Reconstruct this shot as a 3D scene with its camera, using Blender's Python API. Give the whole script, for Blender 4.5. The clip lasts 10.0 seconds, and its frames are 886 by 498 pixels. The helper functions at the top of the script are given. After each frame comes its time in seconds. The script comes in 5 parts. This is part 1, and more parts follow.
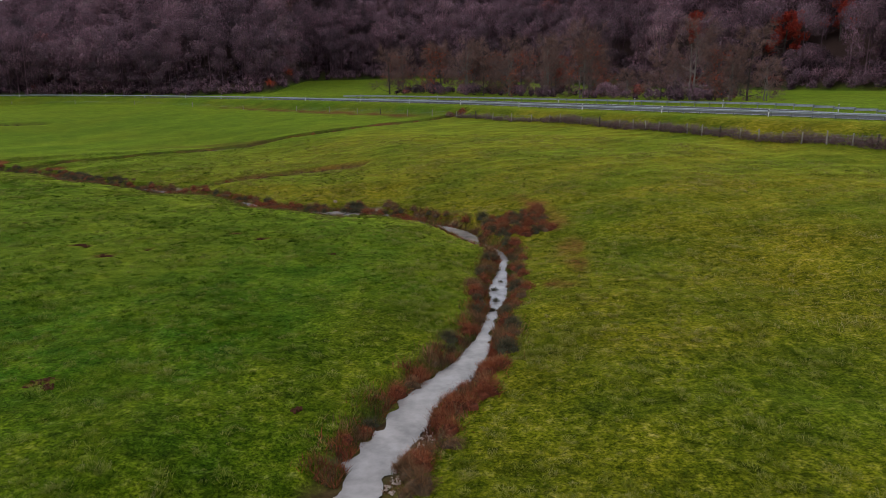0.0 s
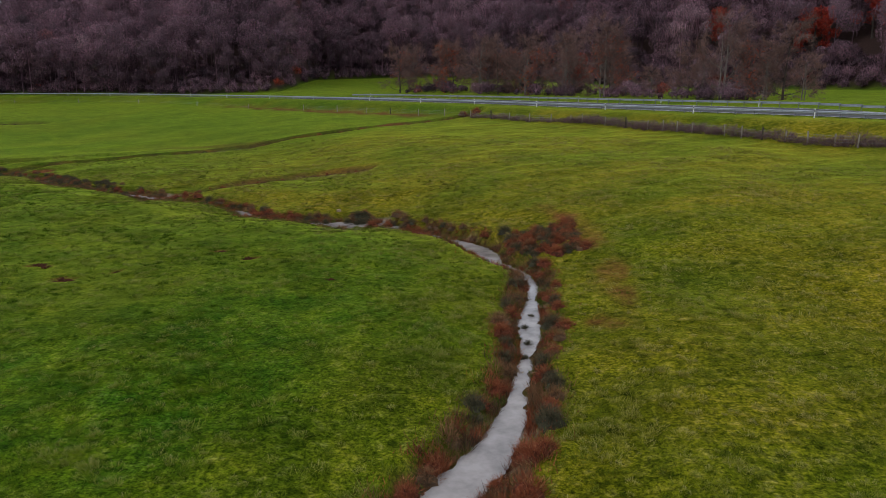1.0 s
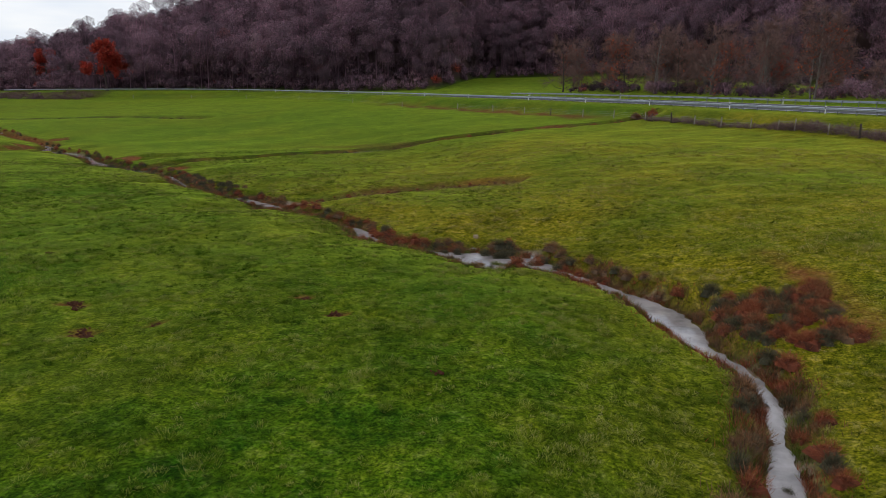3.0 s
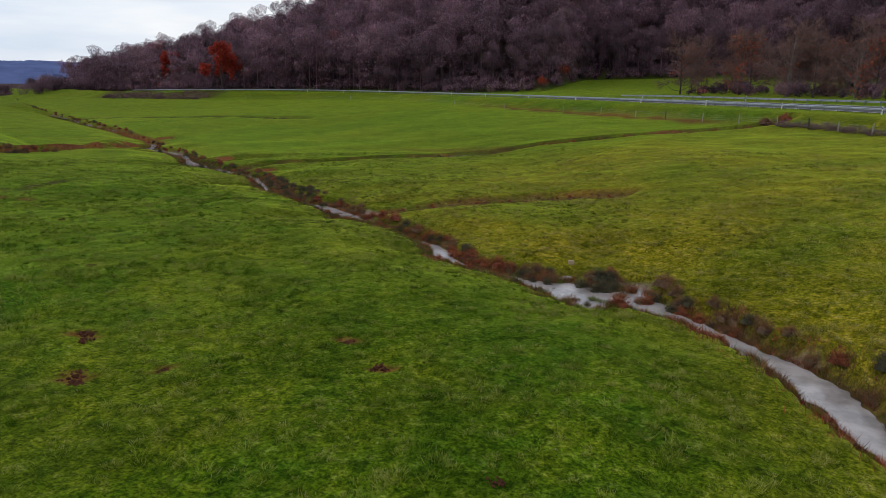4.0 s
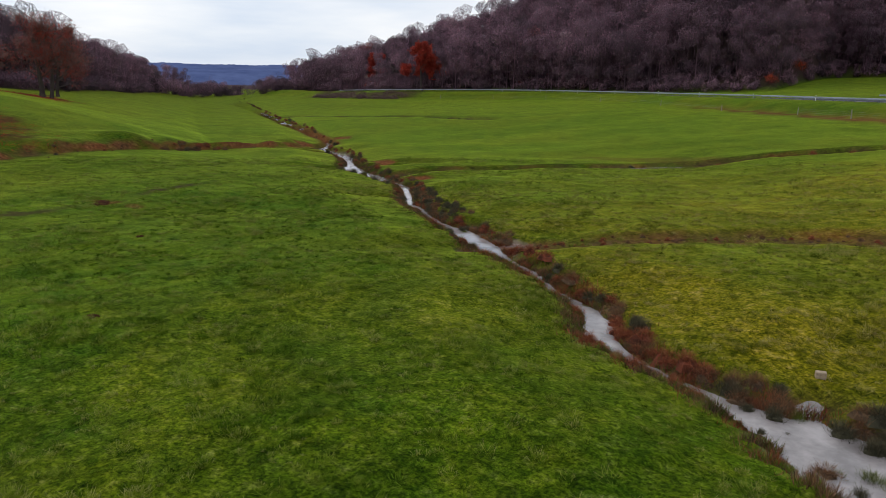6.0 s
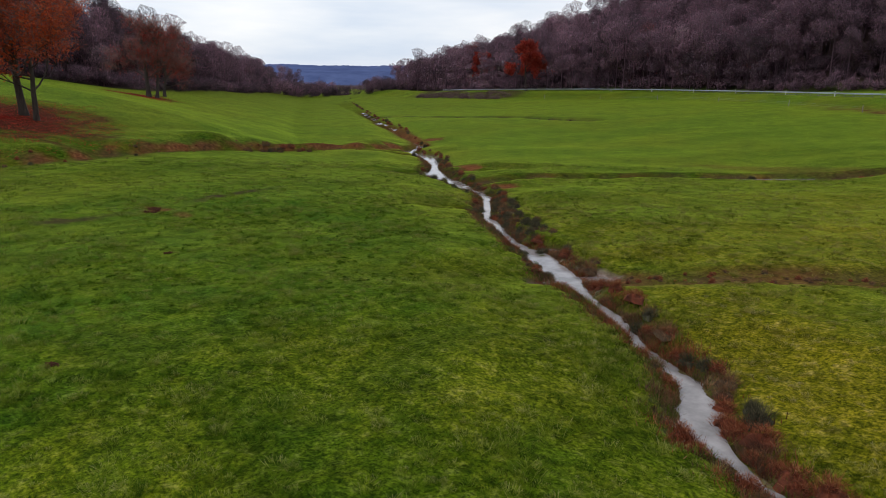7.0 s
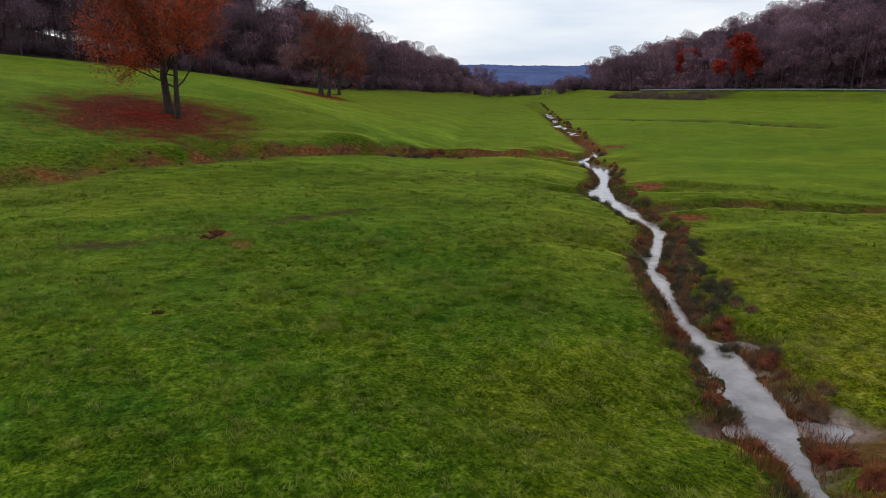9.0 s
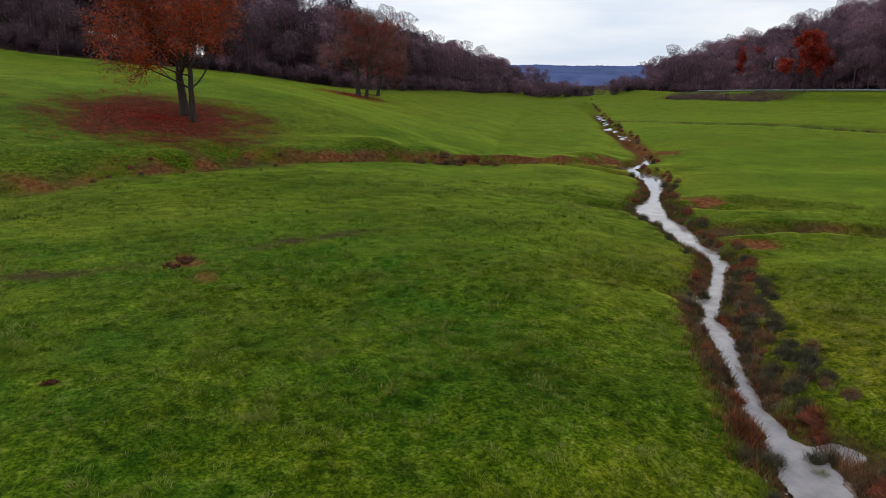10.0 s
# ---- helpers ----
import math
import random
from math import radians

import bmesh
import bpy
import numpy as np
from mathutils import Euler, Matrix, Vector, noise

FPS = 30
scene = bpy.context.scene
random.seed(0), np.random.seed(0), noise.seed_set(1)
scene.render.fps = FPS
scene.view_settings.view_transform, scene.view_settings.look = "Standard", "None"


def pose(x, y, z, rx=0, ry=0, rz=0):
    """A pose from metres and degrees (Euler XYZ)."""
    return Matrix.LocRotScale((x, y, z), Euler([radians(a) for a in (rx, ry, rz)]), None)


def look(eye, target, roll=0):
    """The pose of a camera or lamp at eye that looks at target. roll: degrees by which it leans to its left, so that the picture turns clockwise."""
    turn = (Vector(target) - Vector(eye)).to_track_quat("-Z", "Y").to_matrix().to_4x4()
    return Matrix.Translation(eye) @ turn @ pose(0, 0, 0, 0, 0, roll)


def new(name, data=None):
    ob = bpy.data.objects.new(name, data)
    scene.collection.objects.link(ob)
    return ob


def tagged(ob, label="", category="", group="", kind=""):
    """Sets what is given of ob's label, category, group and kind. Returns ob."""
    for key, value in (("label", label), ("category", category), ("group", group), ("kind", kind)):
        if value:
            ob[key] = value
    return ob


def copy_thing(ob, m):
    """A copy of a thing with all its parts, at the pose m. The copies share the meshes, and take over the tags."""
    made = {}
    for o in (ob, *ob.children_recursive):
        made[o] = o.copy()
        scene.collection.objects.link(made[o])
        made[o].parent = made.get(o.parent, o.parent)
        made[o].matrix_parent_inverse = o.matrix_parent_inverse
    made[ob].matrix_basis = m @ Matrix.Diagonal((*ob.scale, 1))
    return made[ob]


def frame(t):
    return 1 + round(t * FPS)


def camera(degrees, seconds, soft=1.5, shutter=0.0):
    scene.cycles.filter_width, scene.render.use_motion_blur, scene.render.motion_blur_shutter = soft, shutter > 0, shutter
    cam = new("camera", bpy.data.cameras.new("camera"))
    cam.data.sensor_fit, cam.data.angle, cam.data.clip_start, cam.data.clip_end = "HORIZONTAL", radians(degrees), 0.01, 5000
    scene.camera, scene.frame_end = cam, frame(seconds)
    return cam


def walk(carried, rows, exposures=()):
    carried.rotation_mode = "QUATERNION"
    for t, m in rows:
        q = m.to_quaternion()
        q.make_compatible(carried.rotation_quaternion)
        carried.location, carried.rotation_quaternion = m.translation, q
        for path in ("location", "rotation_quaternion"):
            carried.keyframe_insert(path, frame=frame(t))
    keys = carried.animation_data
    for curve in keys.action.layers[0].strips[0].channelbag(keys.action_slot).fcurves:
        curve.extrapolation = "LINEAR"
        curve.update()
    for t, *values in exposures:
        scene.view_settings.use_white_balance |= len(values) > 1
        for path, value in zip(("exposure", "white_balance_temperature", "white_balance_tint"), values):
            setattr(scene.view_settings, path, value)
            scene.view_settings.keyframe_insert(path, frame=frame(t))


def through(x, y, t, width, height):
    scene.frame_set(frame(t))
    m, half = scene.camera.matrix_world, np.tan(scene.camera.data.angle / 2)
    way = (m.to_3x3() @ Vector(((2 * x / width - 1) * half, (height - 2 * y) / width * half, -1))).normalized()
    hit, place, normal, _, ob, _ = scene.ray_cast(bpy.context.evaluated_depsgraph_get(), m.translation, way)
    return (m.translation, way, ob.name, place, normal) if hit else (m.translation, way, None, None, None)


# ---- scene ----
cam = camera(66.2, 10.0, soft=0.55)
PATH = [
    (0, (1.259, -0.333, 10.846), (1.217, 1.616, 10.399), 0.1),
    (0.5, (0.962, 2.96, 10.737), (0.899, 4.908, 10.289), 0.2),
    (1, (0.635, 6.695, 10.646), (0.564, 8.643, 10.198), 0.2),
    (1.5, (0.287, 10.149, 10.552), (0.192, 12.096, 10.103), 0.3),
    (2, (-0.188, 14.069, 10.417), (-0.424, 16.003, 9.967), 0.4),
    (2.5, (-0.565, 17.568, 10.285), (-0.936, 19.481, 9.834), 0.6),
    (4, (-2.016, 27.896, 9.97), (-2.808, 29.676, 9.521), 1.1),
    (4.5, (-2.924, 31.431, 9.827), (-3.839, 33.152, 9.377), 1.2),
    (5, (-4.143, 35.212, 9.678), (-5.188, 36.856, 9.227), 1.4),
    (5.5, (-5.338, 38.65, 9.541), (-6.496, 40.216, 9.088), 1.3),
    (7, (-9.906, 48.531, 9.427), (-11.393, 49.787, 8.965), 1.0),
    (7.5, (-11.981, 51.507, 9.335), (-13.551, 52.657, 8.871), 1.1),
    (8, (-14.348, 54.484, 9.254), (-16.002, 55.508, 8.787), 1.2),
    (8.5, (-16.714, 57.104, 9.176), (-18.434, 58.011, 8.707), 1.1),
    (9, (-19.421, 59.669, 9.186), (-21.196, 60.46, 8.715), 1.1),
    (9.5, (-22.054, 61.931, 9.245), (-23.866, 62.632, 8.771), 1.2),
    (10, (-25.013, 64.225, 9.231), (-26.843, 64.88, 8.758), 1.1),
]
walk(cam, [(t, look(eye, target, roll)) for t, eye, target, roll in PATH])

# ---- world, sun, exposure ----
SUN_EL, SUN_ROT = radians(32), radians(250)
world = bpy.data.worlds.new("overcast_sky")
scene.world = world
world.use_nodes = True
wn, wl = world.node_tree.nodes, world.node_tree.links
wn.clear()
w_out = wn.new("ShaderNodeOutputWorld")
w_bg = wn.new("ShaderNodeBackground")
w_sky = wn.new("ShaderNodeTexSky")
w_sky.sky_type, w_sky.sun_disc, w_sky.sun_elevation, w_sky.sun_rotation = "NISHITA", False, SUN_EL, SUN_ROT
w_co = wn.new("ShaderNodeTexCoord")
w_map = wn.new("ShaderNodeMapping")
w_map.inputs["Scale"].default_value = (1.2, 1.2, 7.0)
w_noise = wn.new("ShaderNodeTexNoise")
w_noise.inputs["Scale"].default_value, w_noise.inputs["Detail"].default_value = 2.2, 7
w_ramp = wn.new("ShaderNodeValToRGB")
w_ramp.color_ramp.elements[0].position, w_ramp.color_ramp.elements[1].position = 0.34, 0.66
w_ramp.color_ramp.elements[0].color, w_ramp.color_ramp.elements[1].color = (6.5, 7.4, 8.9, 1), (10.2, 10.2, 10.3, 1)
w_mix = wn.new("ShaderNodeMix")
w_mix.data_type = "RGBA"
w_mix.inputs["Factor"].default_value = 0.88
wl.new(w_co.outputs["Generated"], w_map.inputs["Vector"])
wl.new(w_map.outputs["Vector"], w_noise.inputs["Vector"])
wl.new(w_noise.outputs["Fac"], w_ramp.inputs["Fac"])
wl.new(w_sky.outputs["Color"], w_mix.inputs["A"])
wl.new(w_ramp.outputs["Color"], w_mix.inputs["B"])
wl.new(w_mix.outputs["Result"], w_bg.inputs["Color"])
w_bg.inputs["Strength"].default_value = 0.105
wl.new(w_bg.outputs["Background"], w_out.inputs["Surface"])

sun = new("sun", bpy.data.lights.new("sun", "SUN"))
sun.data.energy, sun.data.angle, sun.data.color = 0.6, radians(20), (1.0, 0.96, 0.9)
sun.matrix_world = look((0, 0, 100), (math.sin(SUN_ROT) * -100, math.cos(SUN_ROT) * -100, 100 - 100 * math.tan(SUN_EL)))
scene.view_settings.exposure = 0.0

# ---- materials ----


def material(name, rough=0.8, metal=0.0, spec=0.3):
    m = bpy.data.materials.new(name)
    m.use_nodes = True
    b = m.node_tree.nodes["Principled BSDF"]
    b.inputs["Roughness"].default_value, b.inputs["Metallic"].default_value = rough, metal
    b.inputs["Specular IOR Level"].default_value = spec
    return m, m.node_tree.nodes, m.node_tree.links, b


def noise_node(n, l, scale, detail=4, rough=0.6, stretch=None, coord="Object"):
    co = n.new("ShaderNodeTexCoord")
    t = n.new("ShaderNodeTexNoise")
    t.inputs["Scale"].default_value, t.inputs["Detail"].default_value, t.inputs["Roughness"].default_value = scale, detail, rough
    if stretch:
        mp = n.new("ShaderNodeMapping")
        mp.inputs["Scale"].default_value = stretch
        l.new(co.outputs[coord], mp.inputs["Vector"])
        l.new(mp.outputs["Vector"], t.inputs["Vector"])
    else:
        l.new(co.outputs[coord], t.inputs["Vector"])
    return t.outputs["Fac"]


def ramp(n, l, fac, stops):
    r = n.new("ShaderNodeValToRGB")
    e = r.color_ramp.elements
    while len(e) < len(stops):
        e.new(0.5)
    for k, (p, c) in enumerate(stops):
        e[k].position, e[k].color = p, (*c, 1) if len(c) == 3 else c
    l.new(fac, r.inputs["Fac"])
    return r.outputs["Color"]


def mix(n, l, fac, a, b, kind="MIX"):
    x = n.new("ShaderNodeMix")
    x.data_type, x.blend_type = "RGBA", kind
    for slot, v in (("Factor", fac), ("A", a), ("B", b)):
        if isinstance(v, (int, float)):
            x.inputs[slot].default_value = v
        elif isinstance(v, tuple):
            x.inputs[slot].default_value = (*v, 1)
        else:
            l.new(v, x.inputs[slot])
    return x.outputs["Result"]


def attr(n, name):
    a = n.new("ShaderNodeAttribute")
    a.attribute_name = name
    return a.outputs["Fac"]


def bump(n, l, b, height, strength, distance):
    k = n.new("ShaderNodeBump")
    k.inputs["Strength"].default_value, k.inputs["Distance"].default_value = strength, distance
    l.new(height, k.inputs["Height"])
    l.new(k.outputs["Normal"], b.inputs["Normal"])


def grass_colour(n, l):
    """Meadow colours over two scales: lush green, yellowish sward, dull tufts."""
    broad = noise_node(n, l, 0.06, 3, 0.55)
    patch = noise_node(n, l, 2.4, 5, 0.62)
    hue = noise_node(n, l, 0.55, 5, 0.65)
    fine = noise_node(n, l, 8.0, 6, 0.8)
    deep = ramp(n, l, patch, [(0.36, (0.009, 0.038, 0.001)), (0.48, (0.018, 0.062, 0.002)), (0.58, (0.030, 0.084, 0.004)), (0.70, (0.058, 0.114, 0.014))])
    fresh = ramp(n, l, patch, [(0.36, (0.024, 0.054, 0.001)), (0.48, (0.046, 0.083, 0.002)), (0.58, (0.069, 0.105, 0.004)), (0.70, (0.108, 0.136, 0.016))])
    lush = mix(n, l, ramp(n, l, hue, [(0.35, (0, 0, 0)), (0.66, (1, 1, 1))]), deep, fresh)
    dry = ramp(n, l, patch, [(0.36, (0.062, 0.064, 0.002)), (0.48, (0.112, 0.104, 0.004)), (0.58, (0.152, 0.130, 0.010)), (0.70, (0.215, 0.175, 0.036))])
    mask = ramp(n, l, broad, [(0.44, (0, 0, 0)), (0.62, (0.30, 0.30, 0.30))])
    add = n.new("ShaderNodeMath")
    add.operation, add.use_clamp = "ADD", True
    l.new(mask, add.inputs[0])
    l.new(attr(n, "dry"), add.inputs[1])
    base = mix(n, l, add.outputs[0], lush, dry)
    base = mix(n, l, 1.0, base, ramp(n, l, noise_node(n, l, 0.28, 4, 0.6), [(0.34, (0.66, 0.72, 0.66)), (0.66, (1.30, 1.24, 1.35))]), "MULTIPLY")
    base = mix(n, l, 1.0, base, ramp(n, l, noise_node(n, l, 1.15, 2, 0.5), [(0.30, (0.5, 0.55, 0.5)), (0.40, (1, 1, 1))]), "MULTIPLY")
    speck = ramp(n, l, fine, [(0.38, (0.30, 0.36, 0.30)), (0.5, (1.0, 1.0, 1.0)), (0.61, (2.1, 1.9, 2.0))])
    return mix(n, l, 1.0, base, speck, "MULTIPLY")


def ground_material():
    m, n, l, b = material("meadow_ground", 0.95, spec=0.03)
    c = grass_colour(n, l)
    fine = noise_node(n, l, 2.2, 6, 0.7)
    soil = ramp(n, l, fine, [(0.34, (0.055, 0.016, 0.008)), (0.52, (0.165, 0.052, 0.021)), (0.68, (0.27, 0.125, 0.055))])
    c = mix(n, l, attr(n, "soil"), c, soil)
    peat = ramp(n, l, fine, [(0.3, (0.028, 0.017, 0.010)), (0.6, (0.075, 0.045, 0.022)), (0.8, (0.11, 0.09, 0.03))])
    c = mix(n, l, attr(n, "peat"), c, peat)
    litter = ramp(n, l, noise_node(n, l, 3, 6, 0.8), [(0.36, (0.022, 0.005, 0.006)), (0.5, (0.085, 0.013, 0.012)), (0.64, (0.24, 0.050, 0.030))])
    c = mix(n, l, attr(n, "litter"), c, litter)
    floor = ramp(n, l, fine, [(0.3, (0.028, 0.018, 0.017)), (0.7, (0.065, 0.040, 0.034))])
    c = mix(n, l, attr(n, "wood"), c, floor)
    silt = ramp(n, l, noise_node(n, l, 3.5, 6, 0.75), [(0.34, (0.15, 0.105, 0.085)), (0.5, (0.30, 0.215, 0.185)), (0.68, (0.46, 0.36, 0.32))])
    c = mix(n, l, attr(n, "silt"), c, silt)
    l.new(c, b.inputs["Base Color"])
    bump(n, l, b, noise_node(n, l, 5.0, 6, 0.7), 0.45, 0.05)
    b.inputs["Sheen Roughness"].default_value = 0.22
    bare = mix(n, l, 1.0, mix(n, l, 1.0, attr(n, "soil"), attr(n, "peat"), "ADD"), mix(n, l, 1.0, attr(n, "litter"), attr(n, "wood"), "ADD"), "ADD")
    nap = ramp(n, l, noise_node(n, l, 0.33, 6, 0.75), [(0.36, (0.58, 0.58, 0.58)), (0.62, (1.0, 1.0, 1.0))])
    l.new(mix(n, l, 1.0, nap, ramp(n, l, bare, [(0.0, (1.0, 1.0, 1.0)), (0.6, (0.0, 0.0, 0.0))]), "MULTIPLY"), b.inputs["Sheen Weight"])
    b.inputs["Sheen Tint"].default_value = (0.62, 0.82, 0.07, 1)
    return m


def grass_material():
    m, n, l, b = material("grass_blades", 0.85, spec=0.05)
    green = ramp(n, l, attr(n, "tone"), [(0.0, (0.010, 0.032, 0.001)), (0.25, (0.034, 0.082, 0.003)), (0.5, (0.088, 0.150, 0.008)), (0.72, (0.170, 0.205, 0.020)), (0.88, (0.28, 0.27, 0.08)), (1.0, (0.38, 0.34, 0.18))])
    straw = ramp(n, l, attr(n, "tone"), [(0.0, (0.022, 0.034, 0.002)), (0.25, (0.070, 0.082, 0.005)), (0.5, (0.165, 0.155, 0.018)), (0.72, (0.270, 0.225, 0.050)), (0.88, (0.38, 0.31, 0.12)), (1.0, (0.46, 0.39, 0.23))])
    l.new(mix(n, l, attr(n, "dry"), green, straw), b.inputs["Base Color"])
    return m


def water_material():
    m, n, l, b = material("turbid_water", 0.05, spec=0.7)
    c = ramp(n, l, noise_node(n, l, 0.8, 4), [(0.35, (0.185, 0.165, 0.160)), (0.65, (0.35, 0.315, 0.305))])
    l.new(c, b.inputs["Base Color"])
    b.inputs["IOR"].default_value = 1.33
    bump(n, l, b, noise_node(n, l, 6.0, 5, 0.7), 0.08, 0.02)
    return m


def two_tone(name, a, c, scale, rough=0.8, metal=0.0, bumpy=0.0, stretch=None, spec=0.3):
    m, n, l, b = material(name, rough, metal, spec)
    f = noise_node(n, l, scale, 5, 0.65, stretch)
    l.new(ramp(n, l, f, [(0.3, a), (0.7, c)]), b.inputs["Base Color"])
    if bumpy:
        bump(n, l, b, f, 0.7, bumpy)
    return m


def toned(name, stops, rough=0.9, scale=1.5, spec=0.08, through=0.0):
    """A material coloured along the mesh's own 'tone', with a mottled grain."""
    m, n, l, b = material(name, rough, spec=spec)
    c = ramp(n, l, attr(n, "tone"), stops)
    g = ramp(n, l, noise_node(n, l, scale, 4, 0.7), [(0.3, (0.65, 0.65, 0.65)), (0.7, (1.3, 1.3, 1.3))])
    c = mix(n, l, 1.0, c, g, "MULTIPLY")
    l.new(c, b.inputs["Base Color"])
    if through:
        # light shines through thin leaves and twig sprays
        t = n.new("ShaderNodeBsdfTranslucent")
        l.new(c, t.inputs["Color"])
        both = n.new("ShaderNodeMixShader")
        both.inputs["Fac"].default_value = through
        l.new(b.outputs["BSDF"], both.inputs[1])
        l.new(t.outputs["BSDF"], both.inputs[2])
        l.new(both.outputs["Shader"], n["Material Output"].inputs["Surface"])
    return m


def bare_crowns():
    """Leafless crowns: a haze of fine twigs with gaps between them, on rounded boughs."""
    m = toned("bare_crowns", [(0.0, (0.060, 0.043, 0.050)), (0.35, (0.190, 0.113, 0.142)), (0.6, (0.285, 0.160, 0.198)), (0.8, (0.34, 0.25, 0.26)), (0.93, (0.26, 0.055, 0.045)), (1.0, (0.42, 0.075, 0.03))], scale=0.25, through=0.35)
    n, l = m.node_tree.nodes, m.node_tree.links
    gaps = ramp(n, l, noise_node(n, l, 2.2, 4, 0.8, (1, 1, 0.55)), [(0.46, (0, 0, 0)), (0.60, (0.75, 0.75, 0.75))])
    cover = mix(n, l, attr(n, "haze"), (1.0, 1.0, 1.0), gaps)
    last = n["Material Output"].inputs["Surface"]
    solid = last.links[0].from_socket
    clear, both = n.new("ShaderNodeBsdfTransparent"), n.new("ShaderNodeMixShader")
    l.new(cover, both.inputs["Fac"])
    l.new(clear.outputs["BSDF"], both.inputs[1])
    l.new(solid, both.inputs[2])
    l.new(both.outputs["Shader"], last)
    return m


M_GROUND = ground_material()
M_GRASS = grass_material()
M_WATER = water_material()
M_ASPHALT = two_tone("asphalt", (0.045, 0.045, 0.048), (0.075, 0.075, 0.078), 6, 0.85, bumpy=0.01)
M_LINE = two_tone("road_paint", (0.55, 0.55, 0.53), (0.75, 0.75, 0.72), 3, 0.6)
M_STEEL = two_tone("galvanised_steel", (0.30, 0.33, 0.38), (0.46, 0.49, 0.54), 2.0, 0.42, metal=0.75)
M_POST_STEEL = two_tone("weathered_steel", (0.16, 0.17, 0.19), (0.28, 0.29, 0.31), 4.0, 0.55, metal=0.6)
M_WHITE = two_tone("white_plastic", (0.68, 0.68, 0.66), (0.82, 0.82, 0.80), 5, 0.45)
M_BLACK = two_tone("black_band", (0.012, 0.012, 0.012), (0.03, 0.03, 0.03), 8, 0.5)
M_REFLECTOR = two_tone("reflector", (0.5, 0.5, 0.5), (0.75, 0.72, 0.68), 9, 0.2)
M_POST = two_tone("grey_wood", (0.16, 0.135, 0.115), (0.34, 0.30, 0.27), 7, 0.85, bumpy=0.01, stretch=(1, 1, 0.15))
M_POST_DARK = two_tone("dark_wood", (0.035, 0.026, 0.022), (0.09, 0.07, 0.055), 7, 0.85, bumpy=0.01, stretch=(1, 1, 0.15))
M_BARK = two_tone("bark", (0.026, 0.020, 0.017), (0.085, 0.066, 0.055), 3.5, 0.9, bumpy=0.03, stretch=(1, 1, 0.3))
M_BARK_PALE = two_tone("pale_bark", (0.10, 0.085, 0.075), (0.24, 0.21, 0.19), 3.0, 0.9, bumpy=0.02, stretch=(1, 1, 0.3))
M_CONCRETE = two_tone("tan_stone", (0.26, 0.19, 0.12), (0.46, 0.35, 0.24), 5, 0.85, bumpy=0.01)
M_SOIL = two_tone("red_brown_soil", (0.030, 0.013, 0.008), (0.105, 0.042, 0.024), 6, 0.95, bumpy=0.02, spec=0.05)
M_STONE = two_tone("wet_stone", (0.05, 0.045, 0.042), (0.20, 0.17, 0.15), 4, 0.6, bumpy=0.03)
M_PEBBLE = two_tone("pale_pebbles", (0.24, 0.17, 0.14), (0.52, 0.42, 0.37), 5, 0.8)
M_LEAF_RED = toned("copper_leaves", [(0.0, (0.26, 0.036, 0.020)), (0.5, (0.52, 0.088, 0.032)), (1.0, (0.70, 0.19, 0.06))], through=0.4)
M_LEAF_DEEP = toned("dark_red_leaves", [(0.0, (0.20, 0.020, 0.016)), (0.5, (0.40, 0.048, 0.032)), (1.0, (0.56, 0.10, 0.05))], through=0.4)
M_WOOD_FAR = bare_crowns()
M_TWIG = toned("bare_twigs", [(0.0, (0.10, 0.066, 0.062)), (0.5, (0.20, 0.125, 0.112)), (1.0, (0.34, 0.17, 0.12))], scale=0.6)
M_CONIFER = toned("conifer_needles", [(0.0, (0.010, 0.018, 0.010)), (1.0, (0.03, 0.048, 0.022))])
M_RUSH = toned("withered_rushes", [(0.0, (0.055, 0.038, 0.026)), (0.3, (0.13, 0.080, 0.045)), (0.6, (0.22, 0.105, 0.052)), (1.0, (0.36, 0.20, 0.10))])
M_RUSH_RED = toned("rusty_dock", [(0.0, (0.050, 0.020, 0.013)), (0.4, (0.22, 0.060, 0.030)), (0.7, (0.34, 0.105, 0.046)), (1.0, (0.46, 0.23, 0.12))])
M_RUSH_DARK = toned("dark_sedge", [(0.0, (0.035, 0.034, 0.022)), (0.5, (0.085, 0.078, 0.046)), (1.0, (0.18, 0.15, 0.09))])
M_RUSH_GREEN = toned("green_sedge", [(0.0, (0.040, 0.060, 0.010)), (0.5, (0.10, 0.13, 0.016)), (1.0, (0.20, 0.20, 0.05))])
M_BRAMBLE = toned("bare_bramble", [(0.0, (0.070, 0.044, 0.050)), (0.5, (0.15, 0.090, 0.095)), (1.0, (0.26, 0.17, 0.16))])
# distance haze over the far forest is put into its blue base colour
M_FAR = two_tone("hazy_blue_forest", (0.062, 0.085, 0.190), (0.105, 0.138, 0.275), 0.012, 1.0, stretch=(1, 1, 3), spec=0.0)

# ---- mesh helpers ----
rng = np.random.default_rng(7)


